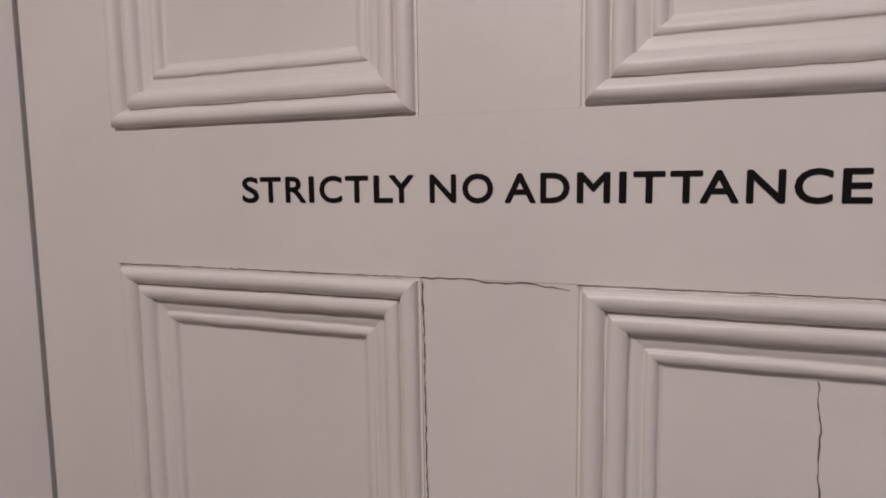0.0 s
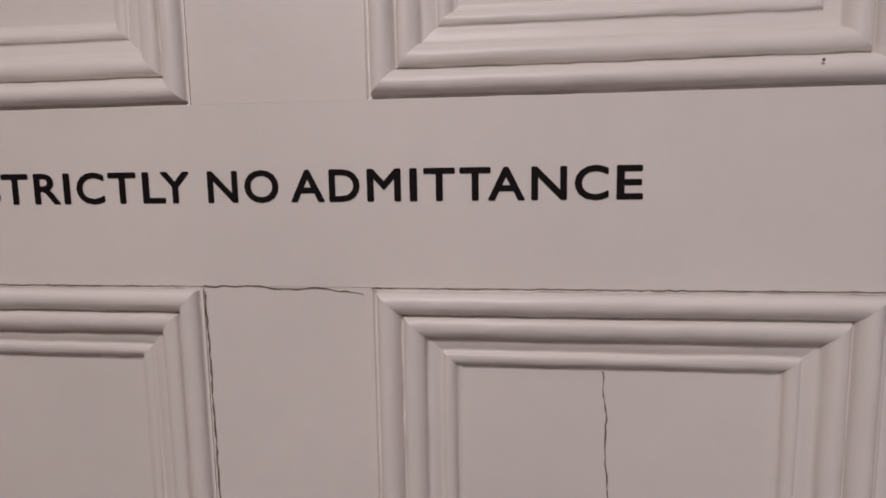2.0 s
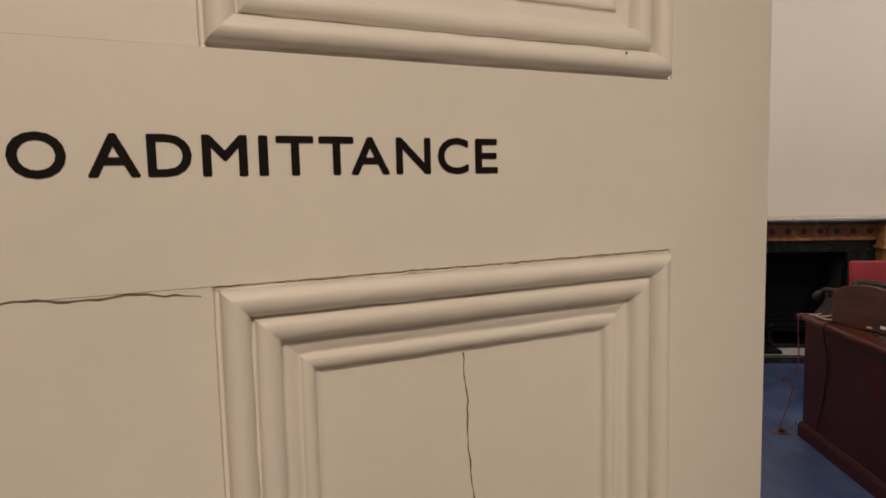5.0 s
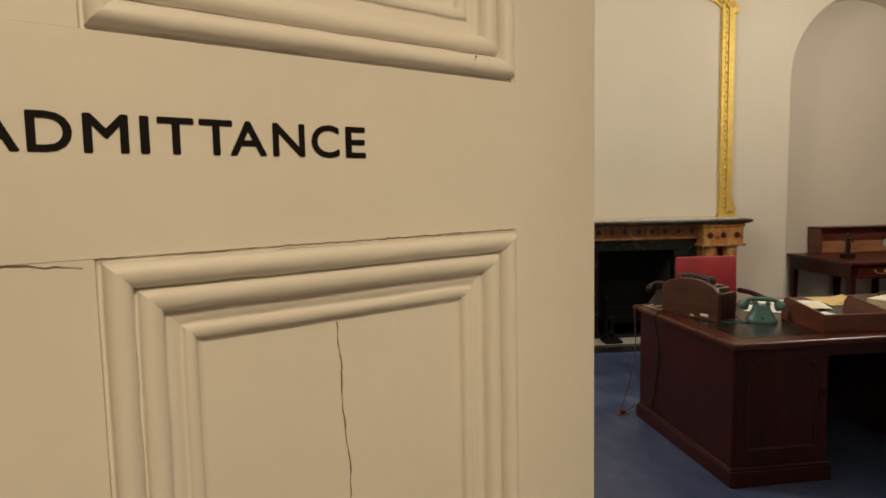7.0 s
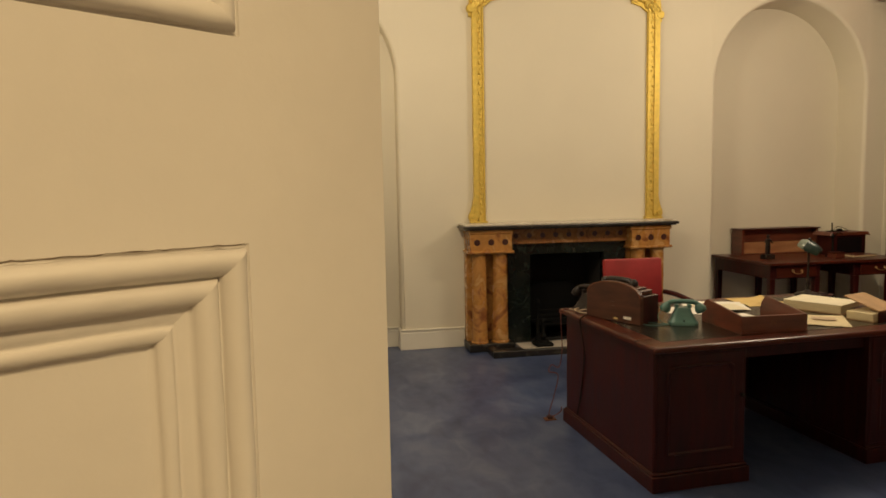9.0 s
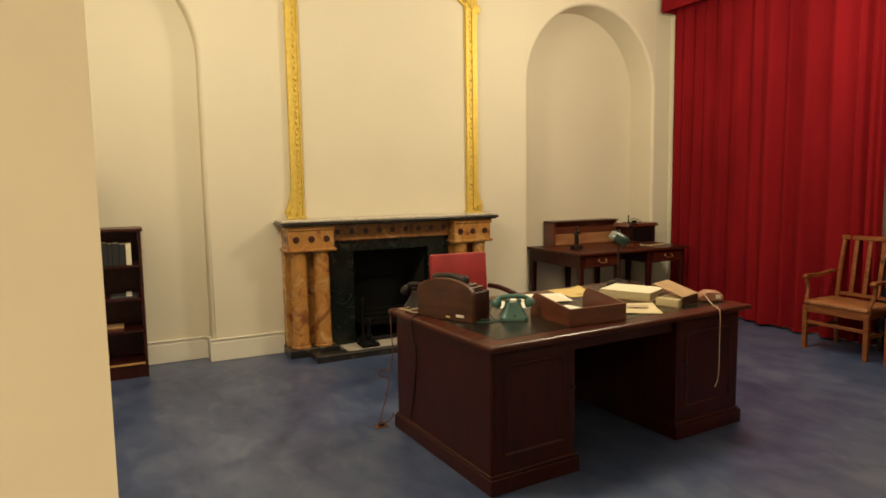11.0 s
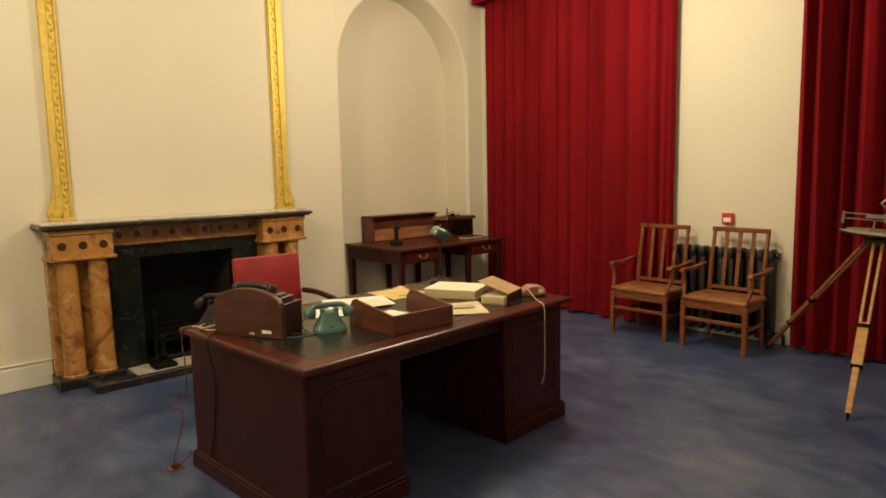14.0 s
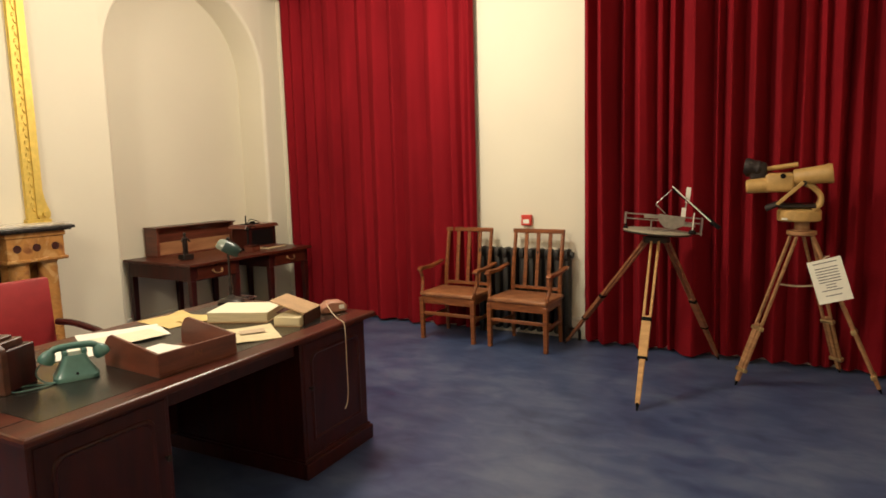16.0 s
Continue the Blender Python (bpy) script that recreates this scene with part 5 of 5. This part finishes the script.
# ---- plane-table plotter on a wooden tripod ----
def tripod_leg(t, top, foot, mat, w, style):
    top, foot = Vector(top), Vector(foot)
    d = foot - top
    side = d.cross(Vector((0, 0, 1))).normalized()
    mid, low = top + d * 0.5, top + d * 0.72
    leg = part("leg", beam(mid - d * 0.02, low, w, 0.03), mat, t)
    for s in (-1, 1):
        part("slat", beam(top + side * s * w * 0.42, mid + side * s * w * 0.36, 0.018, 0.022), mat, leg)
    part("foot_section", beam(low, top + d * 0.965, w * 0.62, 0.028, taper=0.8), mat, leg)
    part("collar", beam(mid - d * 0.012, mid + d * 0.012, w * 1.06, 0.034), M_IRON, leg, "dark metal collar")
    part("collar", beam(low - d * 0.008, low + d * 0.008, w * 1.06, 0.034), M_IRON, leg, "dark metal collar")
    part("tip", rod(top + d * 0.96, foot, 0.014, 0.004, 8), M_IRON, leg, "pointed metal tip")


def build_plotter():
    at = Vector((4.28, -4.10, 0))
    t = thing("tripod", pose(*at, 0, 0, 0), "honey-coloured wooden surveying tripod with metal tips", "tripod", "tripods")
    part("head", lathe([(0.1, 1.0), (0.1, 1.04), (0.06, 1.05), (0.06, 1.064)], 20), M_BRONZE, t)
    feet = [(4.70, -3.22), (3.37, -4.18), (4.76, -4.50)]
    for k, (fx, fy) in enumerate(feet):
        a = math.atan2(fy - at.y, fx - at.x)
        tripod_leg(t, (0.08 * math.cos(a), 0.08 * math.sin(a), 1.02), (fx - at.x, fy - at.y, 0.0), M_PINE if k == 1 else M_REDPINE, 0.062, k)
    p = thing("plotting_instrument", Matrix.Translation(at + Vector((0, 0, 1.068))) @ pose(0, 0, 0, 0, 0, -78) @ pose(0, 0, 0, 0, 5, 0) @ Matrix.Scale(0.93, 4), "circular plotting board carrying a steel linkage and white sight vanes", "instrument")
    part("board", lathe([(0.262, 0), (0.27, 0.006), (0.27, 0.014)], 40), M_BRONZE, p, smooth=True)
    part("board_face", lathe([(0.262, 0.0142), (0.262, 0.02), (0.26, 0.021)], 40), M_BOARD, p, "dusty beige plotting surface", smooth=True)
    for y in (-0.04, 0.0):
        for z in (0.105, 0.145):
            part("rail", rod((-0.255, y, z), (0.33, y, z), 0.004, seg=8), M_STEEL, p)
    part("left_post", box(-0.262, -0.245, -0.055, 0.015, 0.06, 0.155, 0.002), M_STEEL, p)
    part("left_foot", lathe([(0.018, 0.0212), (0.02, 0.035), (0.008, 0.045), (0.008, 0.062)], 12, m=pose(-0.245, -0.02, 0)), M_BLACK, p)
    part("right_plate", box(0.325, 0.335, -0.07, 0.05, 0.012, 0.15, 0.002), M_STEEL, p)
    part("right_bracket", box(0.25, 0.34, -0.05, 0.03, 0.0215, 0.03, 0.001), M_STEEL, p)
    part("carriage", prism([(0.0, 0.16), (0.2, 0.15), (0.2, 0.08), (0.12, 0.045), (0.05, 0.055), (0.0, 0.11)], 0.012, bevel=0.002, m=Matrix.Translation((0, -0.065, 0))), M_STEEL, p, "grey steel plate")
    part("carriage_bar", box(-0.11, 0.0, -0.06, -0.045, 0.12, 0.145, 0.002), M_STEEL, p)
    part("carriage_bar", box(0.2, 0.28, -0.06, -0.045, 0.075, 0.1, 0.002), M_STEEL, p)
    part("arm", beam((0.08, -0.03, 0.385), (0.39, -0.06, 0.13), 0.008, 0.01), M_WHITEPAPER, p, "long pale steel arm")
    # Black bar beside the pale arm, modelling the arm's shadow side.
    part("arm_shadow_bar", beam((0.09, -0.018, 0.365), (0.41, -0.045, 0.125), 0.01, 0.02), M_IRON, p)
    part("link", beam((0.08, -0.03, 0.36), (-0.03, -0.04, 0.235), 0.009, 0.008), M_STEEL, p)
    part("link", beam((-0.03, -0.04, 0.235), (0.05, -0.05, 0.165), 0.009, 0.008), M_STEEL, p)
    part("sight_vane", box(0.19, 0.225, 0.02, 0.026, 0.26, 0.385, 0.002), M_WHITEPAPER, p, "white sight vane")
    part("sight_vane", box(0.17, 0.205, 0.018, 0.024, 0.12, 0.22, 0.002), M_WHITEPAPER, p, "white sight vane")
    part("vane_post", rod((0.19, 0.03, 0.1), (0.205, 0.03, 0.3), 0.006, seg=8), M_STEEL, p)
    part("marker_post", box(0.258, 0.266, -0.08, -0.07, 0.05, 0.19, 0.002), M_WHITEPAPER, p)
    part("knob", lathe([(0.026, 0), (0.03, 0.01), (0.024, 0.03), (0.004, 0.034)], 14, m=pose(0.262, -0.075, 0.0215)), M_BLACK, p)
    part("knob", rod((0.39, -0.06, 0.13), (0.46, -0.07, 0.085), 0.02, 0.016), M_BLACK, p)
    part("base_rod", rod((-0.05, -0.03, 0.0215), (-0.05, -0.03, 0.105), 0.006, seg=8), M_STEEL, p)
    part("base_plate", box(-0.08, 0.25, -0.06, 0.02, 0.0213, 0.032, 0.002), M_STEEL, p)


build_plotter()


# ---- large binoculars on the second tripod ----
def build_binoculars():
    at = Vector((4.45, -5.05, 0))
    t = thing("tripod", pose(*at), "tan wooden tripod with brass clamps and a tie cord", "tripod", "tripods")
    part("head", lathe([(0.075, 1.06), (0.094, 1.066), (0.094, 1.092), (0.05, 1.095), (0.045, 1.1625)], 20), M_TAN, t)
    feet = [(4.17, -4.68), (4.40, -5.56), (4.80, -5.33)]
    for fx, fy in feet:
        d = Vector((fx - at.x, fy - at.y, -1.055))
        top = Vector((d.x * 0.13, d.y * 0.13, 1.055))
        foot = Vector((fx - at.x, fy - at.y, 0))
        d = foot - top
        side = d.cross(Vector((0, 0, 1))).normalized()
        leg = part("leg", beam(top + d * 0.58, top + d * 0.97, 0.03, 0.026), M_TAN, t)
        for s in (-1, 1):
            part("slat", beam(top + side * s * 0.034, top + d * 0.9 + side * s * 0.03, 0.018, 0.02), M_TAN, leg)
        for f in (0.6, 0.88):
            part("clamp", beam(top + d * f, top + d * (f + 0.025), 0.1, 0.034), M_BRASS, leg, "brass leg clamp")
        part("tip", rod(top + d * 0.96, foot, 0.014, 0.005, 8), M_IRON, leg)
    part("tie_cord", tube([(-0.1, 0.13, 0.72), (-0.03, 0.0, 0.7), (0.0, -0.18, 0.72)], 0.006), M_PALECORD, t)
    b = thing("binoculars", Matrix.Translation(at + Vector((-0.01, 0.02, 1.163))) @ pose(0, 0, 0, 0, 0, -89) @ Matrix.Scale(0.8, 4), "large ochre-painted observation binoculars with black rubber eyecups", "binoculars")
    part("turntable", lathe([(0.16, 0), (0.172, 0.012), (0.172, 0.085), (0.16, 0.1), (0.08, 0.115)], 32), M_OCHRE, b, smooth=True)
    part("maker_plate", box(-0.13, -0.085, -0.176, -0.14, 0.02, 0.032), M_WHITEPAPER, b, "small white plate")
    for y in (-0.1, 0.1):
        part("yoke", tube([(0.1, y, 0.1), (0.15, y, 0.15), (0.155, y, 0.22), (0.1, y, 0.29), (0.03, y, 0.33)], 0.024, seg=8), M_OCHRE, b, smooth=True)
        barrel = part("barrel", lathe([(0.062, -0.07), (0.07, -0.06), (0.076, 0.17), (0.084, 0.19), (0.08, 0.22), (0.055, 0.222)], 24, m=Matrix.Translation((0.02, y * 0.85, 0.385)) @ pose(0, 0, 0, 0, 83, 0)), M_OCHRE, b, smooth=True)
        part("prism_housing", box(-0.27, -0.035, y * 0.85 - 0.065, y * 0.85 + 0.065, 0.255, 0.42, 0.035, segs=3), M_OCHRE, b, smooth=True)
        part("lower_barrel", lathe([(0.05, 0.0), (0.062, 0.012), (0.066, 0.15), (0.066, 0.22)], 20, m=Matrix.Translation((-0.42, y * 0.85, 0.305)) @ pose(0, 0, 0, 0, 86, 0)), M_OCHRE, b, smooth=True)
        part("eyecup", lathe([(0.05, 0.0), (0.064, 0.025), (0.058, 0.06), (0.068, 0.09), (0.072, 0.12), (0.066, 0.14), (0.055, 0.142), (0.03, 0.11)], 18, m=Matrix.Translation((-0.3, y * 0.6, 0.465)) @ pose(0, 0, 0, 0, -86 - 60 * y, 0)), M_RUBBER, b, "black rubber eyecup", smooth=True)
    part("prism_block", box(-0.4, -0.26, -0.085, 0.085, 0.36, 0.52, 0.035, segs=2), M_RUBBER, b, smooth=True)
    part("sighting_tube", rod((-0.28, -0.03, 0.455), (-0.02, -0.03, 0.49), 0.021), M_OCHRE, b)
    part("focus_knob", lathe([(0.022, 0), (0.022, 0.018), (0.004, 0.022)], 14, m=pose(-0.13, -0.152, 0.395, 90, 0, 0)), M_BLACK, b)
    part("brace_bar", beam((0.025, -0.16, 0.34), (-0.17, -0.17, 0.15), 0.03, 0.03), M_OCHRE, b)
    part("cradle", box(-0.16, 0.13, -0.13, 0.13, 0.1155, 0.15, 0.01), M_BRONZE, b)
    part("cross_shaft", rod((0.03, -0.16, 0.33), (0.03, 0.16, 0.33), 0.022), M_BRONZE, b)
    for y in (-0.12, 0.12):
        part("handle", rod((-0.16, y, 0.15), (-0.26, y, 0.11), 0.02, 0.024), M_RUBBER, b, "black hand grip")
    c = thing("information_card", Matrix.Translation(at + Vector((-0.12, -0.18, 0.768))) @ pose(0, 0, 0, 0, 0, -89) @ pose(0, 0, 0, -8, 0, 0) @ pose(0, 0, 0, 0, -17, 0) @ Matrix.Scale(0.8, 4), "white printed information card tied to the tripod leg", "card")
    part("sheet", box(-0.128, 0.128, -0.003, 0.0, -0.185, 0.185, 0.001), M_WHITEPAPER, c)
    rng = random.Random(2)
    for k in range(11):
        z = 0.135 - k * 0.024 if k else 0.155
        wdt = 0.09 if k == 0 else (0.085 if k < 5 else rng.uniform(0.035, 0.085))
        if k == 10:
            z, wdt = -0.125, 0.06
        part("text_bar", box(-wdt, wdt, -0.0042, -0.0032, z - 0.0035, z + 0.0035), M_GREY, c)
    part("tie", tube([(0.0, -0.002, 0.185), (0.02, 0.0, 0.2), (0.05, 0.02, 0.2)], 0.006), M_PALECORD, c)


build_binoculars()

sk = thing("floor_socket", pose(0.19, -1.85, 0.0), "small dull brown floor socket plate beside the desk", "socket")
part("plate", box(-0.04, 0.04, -0.03, 0.03, 0.0, 0.006, 0.002), M_WORN, sk)
part("plug", box(-0.02, 0.02, -0.015, 0.015, 0.0062, 0.026, 0.004), M_CORD, sk)
